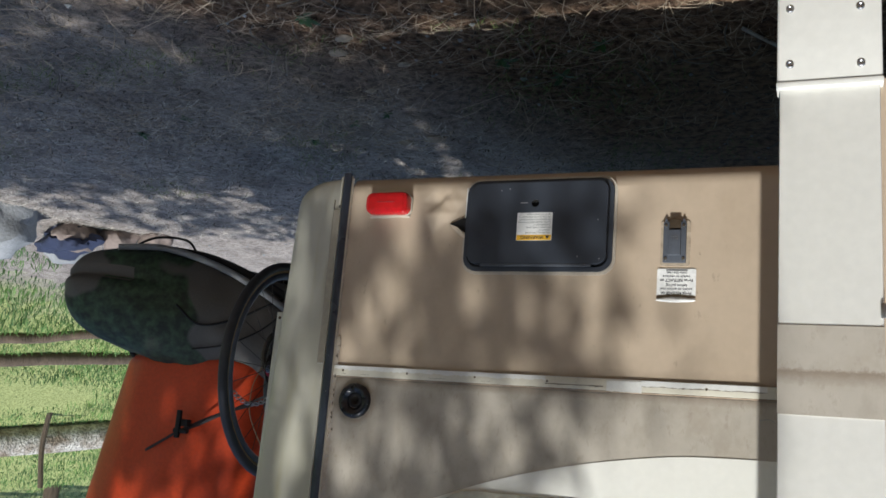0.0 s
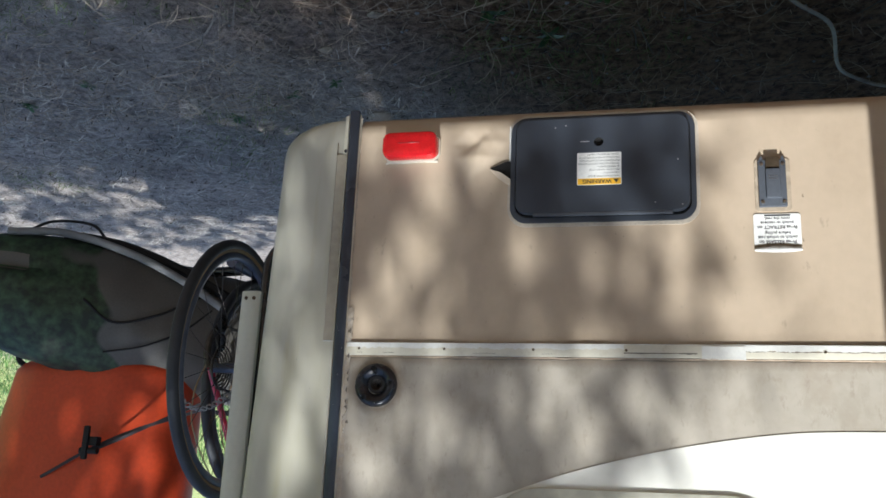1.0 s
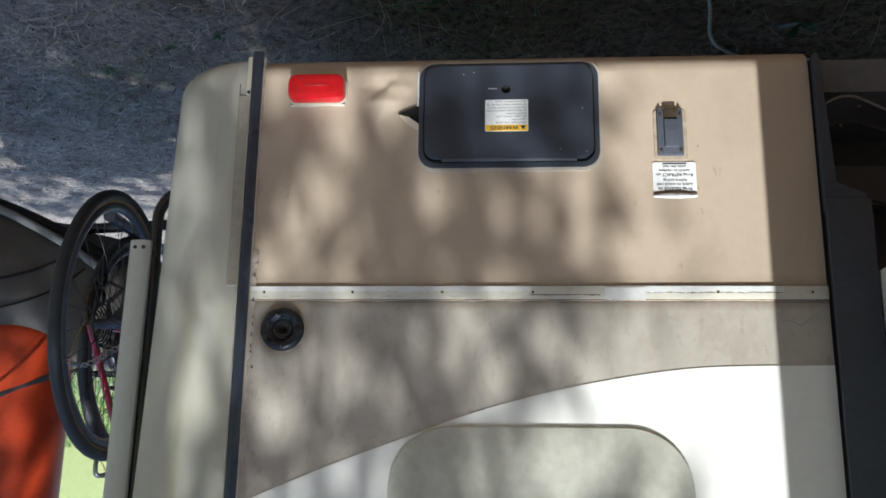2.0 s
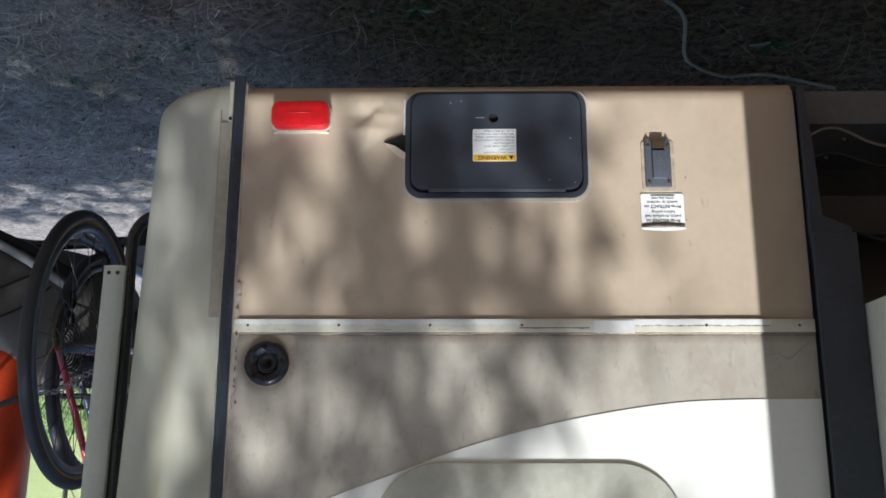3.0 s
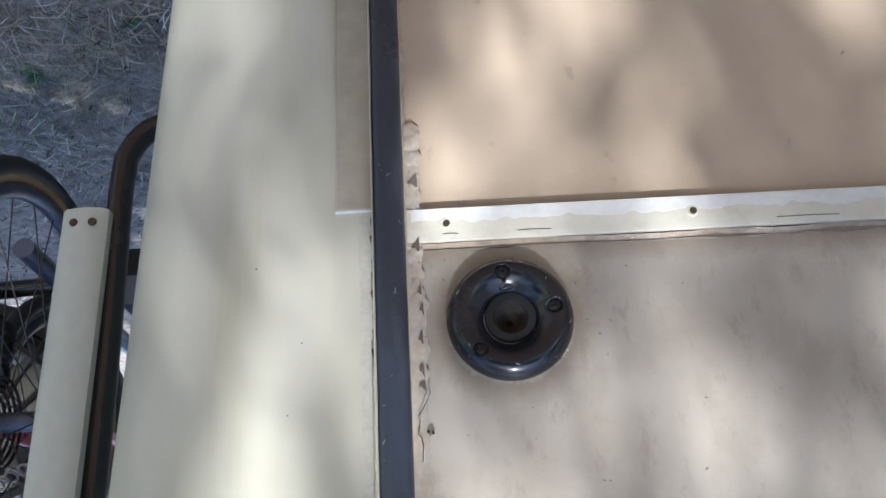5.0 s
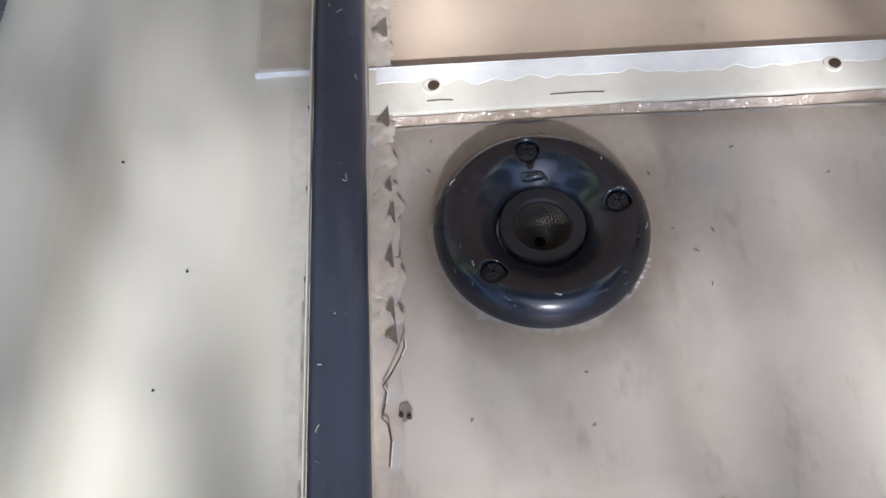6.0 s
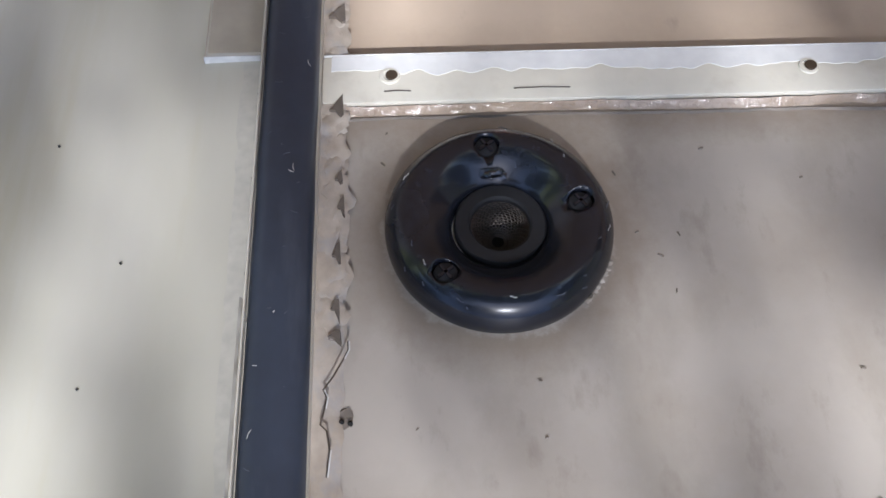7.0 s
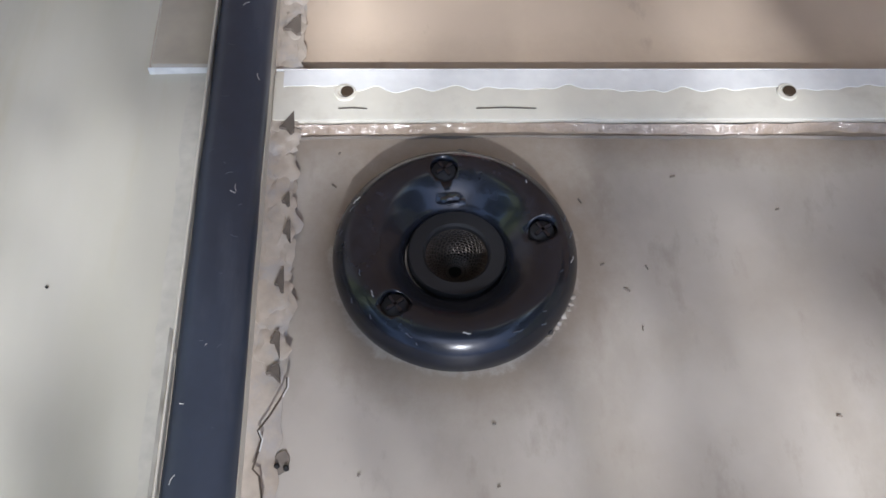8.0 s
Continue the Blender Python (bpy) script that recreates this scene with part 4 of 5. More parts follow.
def mesh_cone():
    bm = bmesh.new()
    def bowl(q):
        return 0.0098 * math.cos(q * 1.35), 0.003 + 0.011 * math.sin(q * 1.35)

    cx, cz = HX - 0.0005, HZ - 0.001
    for k in range(15):
        r, y = bowl(k / 15)
        tube([(cx + r * math.cos(2 * math.pi * i / 48), y, cz + r * math.sin(2 * math.pi * i / 48)) for i in range(48)], 0.00015, 4, bm, True)
    for way in (-1, 1):
        for i in range(30):
            a = 2 * math.pi * i / 30
            tube([(cx + bowl(q / 6)[0] * math.cos(a + way * 0.2 * q), bowl(q / 6)[1], cz + bowl(q / 6)[0] * math.sin(a + way * 0.2 * q)) for q in range(7)], 0.00015, 4, bm)
    return bm


part("wire_mesh", mesh_cone(), "mesh_wire", outlet, "fine brown wire mesh funnel")
part("throat", lathe_y([(0.0101, 0.0055), (0.0094, 0.0105), (0.006, 0.0165), (0.0, 0.018)], HX - 0.0005, HZ - 0.001, 40), "void", outlet)
drip = lump((0.0042, 0.0018, 0.0018), 5, 0.7, 3)
for v in drip.verts:
    v.co += Vector((HX + 0.0012, -0.0026, HZ - 0.0188)) + Vector((0, 0.0006 * (v.co.z / 0.0016), 0))
part("glue_drip", drip, "wet_black", outlet, "glossy black glue drip")
for x, z in ((0.0925, 1.0725), (0.1005, 1.117), (0.123, 1.02)):
    on = 0.0045 + 0.048 * (1 - math.cos(math.asin(((x - 0.05) / 0.164) ** (1 / 1.08))) ** 1.08)
    part("cap_speck", prism_y([(x - 0.0005, z), (x, z - 0.0004), (x + 0.0006, z), (x, z + 0.0005)], on - 0.0006, on + 0.001), "void", trailer, smooth=False)
crumb = random.Random(3)
for k in range(16):
    a = radians(18 + 30 * crumb.random())
    q = lump((0.0004 + 0.0006 * crumb.random(),) * 3, k, 0.6, 1)
    for v in q.verts:
        v.co += Vector((HX - (0.0386 + 0.0014 * crumb.random()) * math.cos(a), 0.0032, HZ + (0.0386 + 0.0014 * crumb.random()) * math.sin(a)))
    part("sealant_crumb", q, "sealant", outlet)

# slide-out with its front fascia
slide = part("slide_out", box(-4.2, -1.055, -0.548, 0.30, 0.965, 2.36, 0.004, 2), "white", trailer, "cream side of the extended slide-out")
part("front_panel", box(-4.2, -1.0705, -0.562, -0.550, 0.62, 2.36), "tan", slide)
fascia = part("fascia", box(-1.070, -0.945, -0.575, -0.545, 0.60, 2.40, 0.004, 2), "fascia", slide, "white corner fascia of the slide-out")
part("taupe_band", box(-1.0702, -0.9448, -0.5765, -0.5746, 0.955, 1.069, 0), "taupe", fascia, smooth=False)
cap = part("fascia_foot", box(-1.073, -0.942, -0.581, -0.545, 0.497, 0.628, 0.004, 3), "fascia", fascia, "white screwed foot bracket")
part("foot_rim", box(-1.074, -0.941, -0.5835, -0.547, 0.624, 0.6325, 0.002, 2), "fascia", fascia)
for x, z in ((-0.9585, 0.599), (-1.047, 0.604), (-1.047, 0.522), (-0.9585, 0.517)):
    part("screw", lathe_y([(0.0055, -0.580), (0.0052, -0.5826), (0.0035, -0.5836), (0.0024, -0.5825), (0.0, -0.5822)], x, z, 20), "alloy", fascia, "steel screw head")
part("clip", box(-1.0725, -1.066, -0.580, -0.572, 0.925, 0.944, 0.002), "alloy", fascia)
part("loose_thread", tube(smooth_path([(-0.886, 0.0, 1.052), (-0.905, -0.006, 1.050), (-0.922, -0.01, 1.058), (-0.936, -0.012, 1.048), (-0.958, -0.016, 1.030)], 6), 0.0011, 5), "cord", slide, "frayed white thread")
part("seal_blade", box(-1.053, -0.9755, -0.022, -0.010, 0.84, 2.45, 0.004, 2), "rubber", slide, "navy rubber wiper seal")
part("seal_foot", prism_y([(-0.976, 0.57), (-0.976, 0.86), (-1.05, 0.86), (-1.045, 0.83), (-0.998, 0.81), (-0.994, 0.70), (-0.985, 0.57)], -0.018, -0.004, bev=0.001), "rubber", slide, "black rubber edge strip")
part("slide_gap", box(-4.3, -0.98, 0.30, 0.34, 0.56, 2.5), "under", trailer)
part("beam", box(-4.3, -0.985, 0.16, 0.22, 0.72, 0.80, 0.004), "frame", trailer)
for k, (z, sag) in enumerate(((0.70, 0.02), (0.66, 0.03), (0.84, 0.015))):
    part("wire", tube(smooth_path([(-0.98, 0.02 + 0.02 * k, z), (-1.05, 0.03, z - sag), (-1.14, 0.02, z + 0.01), (-1.25, 0.04, z - sag), (-1.45, 0.05, z)], 6), 0.0026, 6), "dark" if k != 1 else "twig", trailer)
for x, z in ((-1.0, 0.79), (-1.02, 0.70), (-1.055, 0.665)):
    part("bolt", lathe_y([(0.0035, 0.0), (0.003, -0.004), (0.0, -0.005)], x, z, 12), "chain", trailer)
part("bracket", box(-0.992, -0.984, -0.004, 0.16, 0.56, 2.4), "frame", trailer)

# dried specks and scratches on the panels
mark = random.Random(17)
for k in range(26):
    x, z = mark.uniform(-0.20, 0.02), mark.uniform(1.02, 1.20)
    if (x - HX) ** 2 + (z - HZ) ** 2 < 0.042 ** 2:
        continue
    a, ln, wd = mark.uniform(0, 3.14), mark.uniform(0.0004, 0.0011), mark.uniform(0.00015, 0.0003)
    c, q = math.cos(a), math.sin(a)
    part("speck", prism_y([(x - c * ln - q * wd, z - q * ln + c * wd), (x - c * ln + q * wd, z - q * ln - c * wd), (x + c * ln + q * wd, z + q * ln - c * wd), (x + c * ln + q * wd * 0.3, z + q * ln + c * wd)], 0.0034, 0.0042), "grime", upper, smooth=False)
for k in range(14):
    x, z = mark.uniform(-0.95, 0.0), mark.uniform(0.60, 0.97)
    part("speck", prism_y([(x - 0.0006, z), (x, z - 0.0005), (x + 0.0007, z), (x, z + 0.0006)], 0.0008, 0.005), "grime", side, smooth=False)


# ---- rack, bicycles and load at the end of the trailer ----
rack = thing("bike_rack", "black tube bike rack with a white upright", "bike rack")


def white_upright():
    bm = bmesh.new()
    rows = []
    prof = [(-0.0225, 0.012), (-0.0225, -0.002), (-0.017, -0.007), (-0.006, -0.0095), (0.006, -0.0095), (0.017, -0.007), (0.0225, -0.002), (0.0225, 0.012)]
    for k in range(21):
        z = 0.832 + 1.0 * k / 20
        cx = 0.3515 + 0.012 * k / 20
        rows.append([bm.verts.new((cx + x, 0.282 + y, z)) for x, y in prof])
    for a, c in zip(rows, rows[1:]):
        for i in range(len(prof)):
            bm.faces.new((a[i], a[(i + 1) % len(prof)], c[(i + 1) % len(prof)], c[i]))
    bm.faces.new(rows[0])
    bm.faces.new(rows[-1])
    bmesh.ops.recalc_face_normals(bm, faces=bm.faces[:])
    return bm


up = part("upright", white_upright(), "post", rack, "off-white channel upright with two screws")
for x in (0.342, 0.360):
    part("screw", lathe_y([(0.0042, 0.2735), (0.004, 0.2715), (0.0, 0.2708)], x, 0.848, 14), "brass", up)
part("hoop", tube(smooth_path([(0.20, 0.33, 0.715), (0.262, 0.315, 0.713), (0.298, 0.307, 0.722), (0.320, 0.303, 0.748), (0.328, 0.303, 0.79), (0.326, 0.303, 0.95), (0.326, 0.303, 1.2), (0.33, 0.303, 1.8)], 8), 0.0125, 14), "tube", rack, "glossy black bent tube")
part("tray", box(0.500, 0.541, 0.90, 1.62, 0.636, 0.690, 0.005), "bluegrey", rack, "blue-grey painted square tray tube")
part("tray", tube([(0.658, 0.78, 0.632), (0.658, 1.62, 0.630)], 0.017, 14), "bluegrey", rack, "blue-grey painted tray tube")
part("clamp", box(0.482, 0.560, 0.955, 1.010, 0.560, 0.640, 0.008), "dark", rack, "black tray clamp")
part("clamp", box(0.630, 0.690, 0.98, 1.06, 0.590, 0.668, 0.008), "dark", rack, "black tray clamp")
part("clamp_knob", tube([(0.505, 1.09, 0.46), (0.515, 1.10, 0.575)], 0.020, 12), "brass", rack, "rusty brown clamp knob")
part("mast", box(0.27, 0.31, 0.98, 1.04, 0.42, 1.3, 0.004), "frame", rack)
part("hitch_bar", box(-0.2, 0.29, 0.985, 1.035, 0.42, 0.48, 0.004), "frame", rack)
part("arm", tube([(0.29, 1.01, 0.585), (1.36, 1.01, 0.63)], 0.016, 10), "tube", rack)


def ring_points(c, u, w, r, n=48):
    return [c + r * (math.cos(2 * math.pi * i / n) * u + math.sin(2 * math.pi * i / n) * w) for i in range(n)]


def bicycle(name, label, c, heading, r, frame_mat, side_mat):
    """A bicycle whose near wheel turns about c; heading: the way to the other wheel."""
    bike = thing(name, label, "bicycle", "bicycles on the rack")
    u, w = Vector((heading[0], heading[1], 0)).normalized(), Vector((0, 0, 1))
    ax = u.cross(w)
    c = Vector(c)
    for far in (0, 1):
        cc = c + u * 1.02 * far
        wheel = part("wheel", tube([cc - ax * 0.055, cc + ax * 0.055], 0.0125, 14), "rim_grey", bike)
        part("tyre", tube(ring_points(cc, u, w, r - 0.0135), 0.0135, 14, None, True), "tyre", wheel, "worn black tyre")
        part("sidewall", tube(ring_points(cc + ax * 0.0, u, w, r - 0.0245), 0.0092, 12, None, True), side_mat, wheel, "tan sidewall")
        part("rim", tube(ring_points(cc, u, w, r - 0.042), 0.0110, 12, None, True), "rim_grey", wheel, "blue-grey anodised rim")
        for k in range(28):
            a = 2 * math.pi * k / 28
            s = 1 if k % 2 else -1
            q = a + 0.35 * (1 if k % 4 < 2 else -1)
            part("spoke", tube([cc + ax * 0.03 * s + 0.02 * (math.cos(q) * u + math.sin(q) * w), cc + (r - 0.052) * (math.cos(a) * u + math.sin(a) * w)], 0.0010, 5), "chain", wheel)
    bb = c + u * 0.43 - w * 0.03
    seat = bb + w * 0.52 - u * 0.14
    head = bb + w * 0.50 + u * 0.42
    fr = part("frame", tube([bb, seat], 0.0145, 12), frame_mat, bike, "enamelled frame")
    part("top_tube", tube([seat - w * 0.04, head], 0.0135, 12), frame_mat, fr)
    part("down_tube", tube([bb, head - w * 0.09], 0.0155, 12), frame_mat, fr)
    for s in (-1, 1):
        part("chain_stay", tube([bb + ax * 0.03 * s, c + ax * 0.062 * s], 0.0095, 10), frame_mat, fr)
        part("seat_stay", tube([seat - w * 0.04 + ax * 0.015 * s, c + ax * 0.062 * s], 0.0085, 10), frame_mat, fr)
        part("fork_blade", tube([head - w * 0.12 + ax * 0.02 * s, c + u * 1.02 + ax * 0.055 * s], 0.011, 10), frame_mat, bike)
    part("head_tube", tube([head - w * 0.13, head + w * 0.05], 0.018, 12), frame_mat, fr)
    part("seat_post", tube([seat, seat + w * 0.14 - u * 0.03], 0.0125, 10), "alloy", bike)
    part("saddle", merge(None, saddle(seat + w * 0.15 - u * 0.05, u, ax)), "tyre", bike, "black saddle")
    part("handlebar", tube(smooth_path([head + w * 0.10 + ax * 0.27 - u * 0.06, head + w * 0.12 + ax * 0.12, head + w * 0.12 - ax * 0.12, head + w * 0.10 - ax * 0.27 - u * 0.06], 6), 0.0125, 10), "tube", bike)
    for k in range(6):
        part("sprocket", tube(ring_points(c + ax * (0.030 + 0.004 * k), u, w, 0.056 - 0.006 * k, 28), 0.0022, 6, None, True), "chain", bike, "oily sprocket")
    shell = bb - w * 0.10 - u * 0.03
    part("bracket_shell", tube([shell - ax * 0.035, shell + ax * 0.045], 0.026, 12), "dark", bike, "black bracket shell")
    part("derailleur_cage", tube([shell + ax * 0.05, shell + ax * 0.055 + w * 0.07 + u * 0.03], 0.010, 8), "alloy", bike)
    part("chainring", tube(ring_points(bb + ax * 0.045, u, w, 0.088, 40), 0.004, 6, None, True), "chain", bike)
    part("chain", tube([c + ax * 0.04 + w * 0.05, bb + ax * 0.045 + w * 0.088, ], 0.004, 6), "chain", bike)
    part("chain", tube([c + ax * 0.04 - w * 0.11 + u * 0.03, bb + ax * 0.045 - w * 0.088], 0.004, 6), "chain", bike)
    mech = part("derailleur", tube(smooth_path([c + ax * 0.065, c + ax * 0.075 - w * 0.04, c + ax * 0.07 - w * 0.09 + u * 0.01, c + ax * 0.06 - w * 0.13 + u * 0.05], 5), 0.009, 8), "chain", bike, "greasy rear derailleur")
    for d in (0.07, 0.12):
        part("jockey_wheel", tube(ring_points(c + ax * 0.055 - w * d + u * 0.03, u, w, 0.018, 20), 0.006, 6, None, True), "dark", mech)
    part("crank", tube([bb + ax * 0.07, bb + ax * 0.085 + w * 0.12 - u * 0.12], 0.010, 8), "alloy", bike)
    ped = bb + ax * 0.14 + w * 0.12 - u * 0.12
    pedal = part("pedal", tube([bb + ax * 0.085 + w * 0.12 - u * 0.12, ped + ax * 0.04], 0.006, 8), "dark", bike, "black cage pedal")
    for s in (-0.04, 0.0, 0.04):
        part("cage_bar", tube([ped + u * s - ax * 0.045, ped + u * s + ax * 0.045], 0.005, 6), "dark", pedal)
    for s in (-0.045, 0.045):
        part("cage_bar", tube([ped - u * 0.045 + ax * s, ped + u * 0.045 + ax * s], 0.005, 6), "dark", pedal)
    part("brake", tube(smooth_path([c + w * (r + 0.02) + u * 0.10, c + w * (r + 0.03) + u * 0.05 + ax * 0.03, c + w * (r - 0.04) + u * 0.06 + ax * 0.035], 5), 0.006, 8), "alloy", bike)
    part("brake_cable", tube(smooth_path([c + ax * 0.07 - w * 0.02, c + ax * 0.085 + w * 0.08 - u * 0.03, c + ax * 0.08 + w * 0.2 + u * 0.02, seat + ax * 0.02], 8), 0.0020, 6), "gum", bike, "pale cable housing")
    return bike


def saddle(p, u, ax):
    bm = bmesh.new()
    bmesh.ops.create_icosphere(bm, subdivisions=3, radius=1.0)
    for v in bm.verts:
        wdt = 0.07 * (1 - 0.55 * max(0, v.co.x))
        q = v.co.copy()
        v.co = p + u * (q.x * 0.13) + ax * (q.y * wdt) + Vector((0, 0, q.z * 0.03))
    return bm


bicycle("bicycle", "red bicycle with worn black tyres on the rack", (0.521, 0.574, 0.965), (0.02, 1.0), 0.326, "red", "gum")
bicycle("bicycle", "blue-grey bicycle standing behind the red one on the rack", (0.660, 1.02, 0.965), (0.0, 1.0), 0.326, "bluegrey", "tyre")

# orange kayak stood on its end
def kayak_body():
    bm = bmesh.new()
    rows = []
    for k in range(61):
        t = k / 60
        z = 0.86 + 1.15 * t
        end = min(1.0, (t + 0.004) / 0.06) ** 0.4 * min(1.0, (1.03 - t) / 0.35) ** 0.55
        half = (0.290 + 0.13 * t) * end
        deep = 0.17 * end
        row = []
        for i in range(48):
            a = 2 * math.pi * i / 48
            ca, sa = math.cos(a), math.sin(a)
            ridge = 1 + 0.05 * math.exp(-((abs(ca) - 0.42) / 0.07) ** 2) * (1 if sa < 0 else 0)
            x = half * (abs(ca) ** 0.8) * (1 if ca > 0 else -1)
            y = deep * (abs(sa) ** 0.75) * (1 if sa > 0 else -1) * ridge
            row.append(bm.verts.new((1.140 + 0.13 * t + x, 1.02 + y, z)))
        rows.append(row)
    for a, c in zip(rows, rows[1:]):
        for i in range(48):
            bm.faces.new((a[i], a[(i + 1) % 48], c[(i + 1) % 48], c[i]))
    bm.faces.new(rows[0])
    bm.faces.new(rows[-1])
    bmesh.ops.recalc_face_normals(bm, faces=bm.faces[:])
    return bm


kayak = thing("kayak", "orange plastic kayak strapped upright to the rack", "kayak")
part("hull", kayak_body(), "orange", kayak)
part("carry_handle", tube(smooth_path([(1.36, 0.93, 0.93), (1.395, 0.91, 0.915), (1.40, 0.90, 0.89), (1.375, 0.90, 0.885)], 5), 0.009, 8), "dark", kayak, "black carry toggle")
strap = thing("ratchet_strap", "dark ratchet strap with black buckle across the kayak", "strap")


def band(points, wide, thick=0.002):
    bm = bmesh.new()
    pts = [Vector(p) for p in points]
    rows = []
    for i, p in enumerate(pts):
        d = (pts[min(i + 1, len(pts) - 1)] - pts[max(i - 1, 0)]).normalized()
        n = d.cross((0, -1, 0)).normalized()
        rows.append([bm.verts.new(p + n * s * wide / 2 + Vector((0, q, 0))) for s, q in ((-1, 0), (1, 0), (1, thick), (-1, thick))])
    for a, c in zip(rows, rows[1:]):
        for i in range(4):
            bm.faces.new((a[i], a[(i + 1) % 4], c[(i + 1) % 4], c[i]))
    bmesh.ops.recalc_face_normals(bm, faces=bm.faces[:])
    return bm


part("webbing", band(smooth_path([(0.50, 0.62, 1.02), (0.72, 0.78, 1.06), (0.93, 0.84, 1.11), (1.07, 0.838, 1.17), (1.20, 0.845, 1.24), (1.33, 0.88, 1.30)], 6), 0.009), "webbing", strap)
part("webbing", band(smooth_path([(0.62, 0.80, 1.00), (0.80, 0.835, 1.06), (0.98, 0.835, 1.14), (1.05, 0.832, 1.17)], 6), 0.008), "webbing", strap)
buckle = part("buckle", box(1.034, 1.074, 0.812, 0.836, 1.135, 1.160, 0.004), "dark", strap, "black ratchet buckle")
part("lever", box(1.058, 1.076, 0.802, 0.815, 1.105, 1.200, 0.005), "dark", buckle)
part("drum", tube([(1.03, 0.815, 1.175), (1.085, 0.815, 1.175)], 0.009, 12), "dark", buckle)

# grey covered bundle
BC = Vector((1.072, 0.96, 0.765))


def bundle_point(u, a, off=0.0):
    """u along the bundle, -1 to 1; a round it."""
    tap = (1 - abs(u) ** (3.2 if u > 0 else 7.0)) ** 0.42
    sag = 0.05 * math.sin(u * 1.7)
    r1, r2 = (0.205 + off) * tap, (0.20 + off) * tap
    k = 1 + 0.055 * noise.noise((u * 3.2, math.cos(a) * 1.8, math.sin(a) * 1.8)) + 0.03 * noise.noise((u * 9, math.cos(a) * 3, math.sin(a) * 3))
    fold = min(1.0, max(0.0, (u - 0.05) / 0.4))
    k *= 1 - 0.16 * fold * math.exp(-((a - 1.13 * math.pi) / 0.13) ** 2) + 0.05 * fold * math.exp(-((a - 1.27 * math.pi) / 0.2) ** 2)
    return BC + Vector((u * (0.445 + off), math.cos(a) * r2 * k - 0.26 * u, math.sin(a) * r1 * k - sag * 0.6 - 0.03 * u))


def bundle_patch(u0, u1, a0, a1, nu, na, off):
    bm = bmesh.new()
    rows = []
    for i in range(nu + 1):
        rows.append([bm.verts.new(bundle_point(u0 + (u1 - u0) * i / nu, a0 + (a1 - a0) * j / na, off)) for j in range(na + 1)])
    for a, c in zip(rows, rows[1:]):
        for j in range(na):
            bm.faces.new((a[j], a[j + 1], c[j + 1], c[j]))
    bmesh.ops.remove_doubles(bm, verts=bm.verts[:], dist=0.0005)
    bmesh.ops.recalc_face_normals(bm, faces=bm.faces[:])
    return bm


bundle = thing("kayak", "grey-brown and dark green camouflage plastic kayak lying on the rack", "kayak")
part("hull", bundle_patch(-0.999, 0.999, 0, 2 * math.pi, 60, 72, 0), "camo", bundle)
part("crease_panel", bundle_patch(0.42, 0.93, 1.10 * math.pi, 1.19 * math.pi, 20, 8, 0.003), "tarp_pale", bundle, "pale grey-brown panel between the camouflaged ends")
part("edge_pipe", tube(smooth_path([bundle_point(0.62, 1.34 * math.pi, 0.012), bundle_point(0.3, 1.36 * math.pi, 0.02), bundle_point(-0.1, 1.30 * math.pi, 0.02), bundle_point(-0.45, 1.20 * math.pi, 0.02), bundle_point(-0.75, 1.08 * math.pi, 0.03)], 8), 0.012, 10), "rock_grey", bundle, "grey edge pipe")
part("bungee", tube(smooth_path([bundle_point(0.05, 1.02 * math.pi, 0.008), bundle_point(-0.12, 0.95 * math.pi, 0.008), bundle_point(-0.35, 1.02 * math.pi, 0.008), bundle_point(-0.5, 1.12 * math.pi, 0.008), bundle_point(-0.62, 1.2 * math.pi, 0.01)], 8), 0.004, 6), "dark", bundle, "black bungee cord")
part("bungee", tube(smooth_path([bundle_point(-0.05, 0.80 * math.pi, 0.008), bundle_point(-0.3, 0.88 * math.pi, 0.008), bundle_point(-0.5, 0.98 * math.pi, 0.008), bundle_point(-0.64, 1.1 * math.pi, 0.008)], 8), 0.003, 6), "dark", bundle)
part("cable_loop", tube(smooth_path([bundle_point(0.55, 1.36 * math.pi, 0.01), bundle_point(0.40, 1.42 * math.pi, 0.05), bundle_point(0.2, 1.42 * math.pi, 0.055), bundle_point(0.10, 1.38 * math.pi, 0.02)], 8), 0.0045, 6), "dark", bundle, "black cable loop")
part("hem", tube(smooth_path([bundle_point(0.35, 1.40 * math.pi, 0.01), bundle_point(0.0, 1.38 * math.pi, 0.014), bundle_point(-0.4, 1.28 * math.pi, 0.014), bundle_point(-0.8, 1.15 * math.pi, 0.012)], 10), 0.016, 8), "dark", bundle)

# ---- ground litter ----
rnd = random.Random(11)


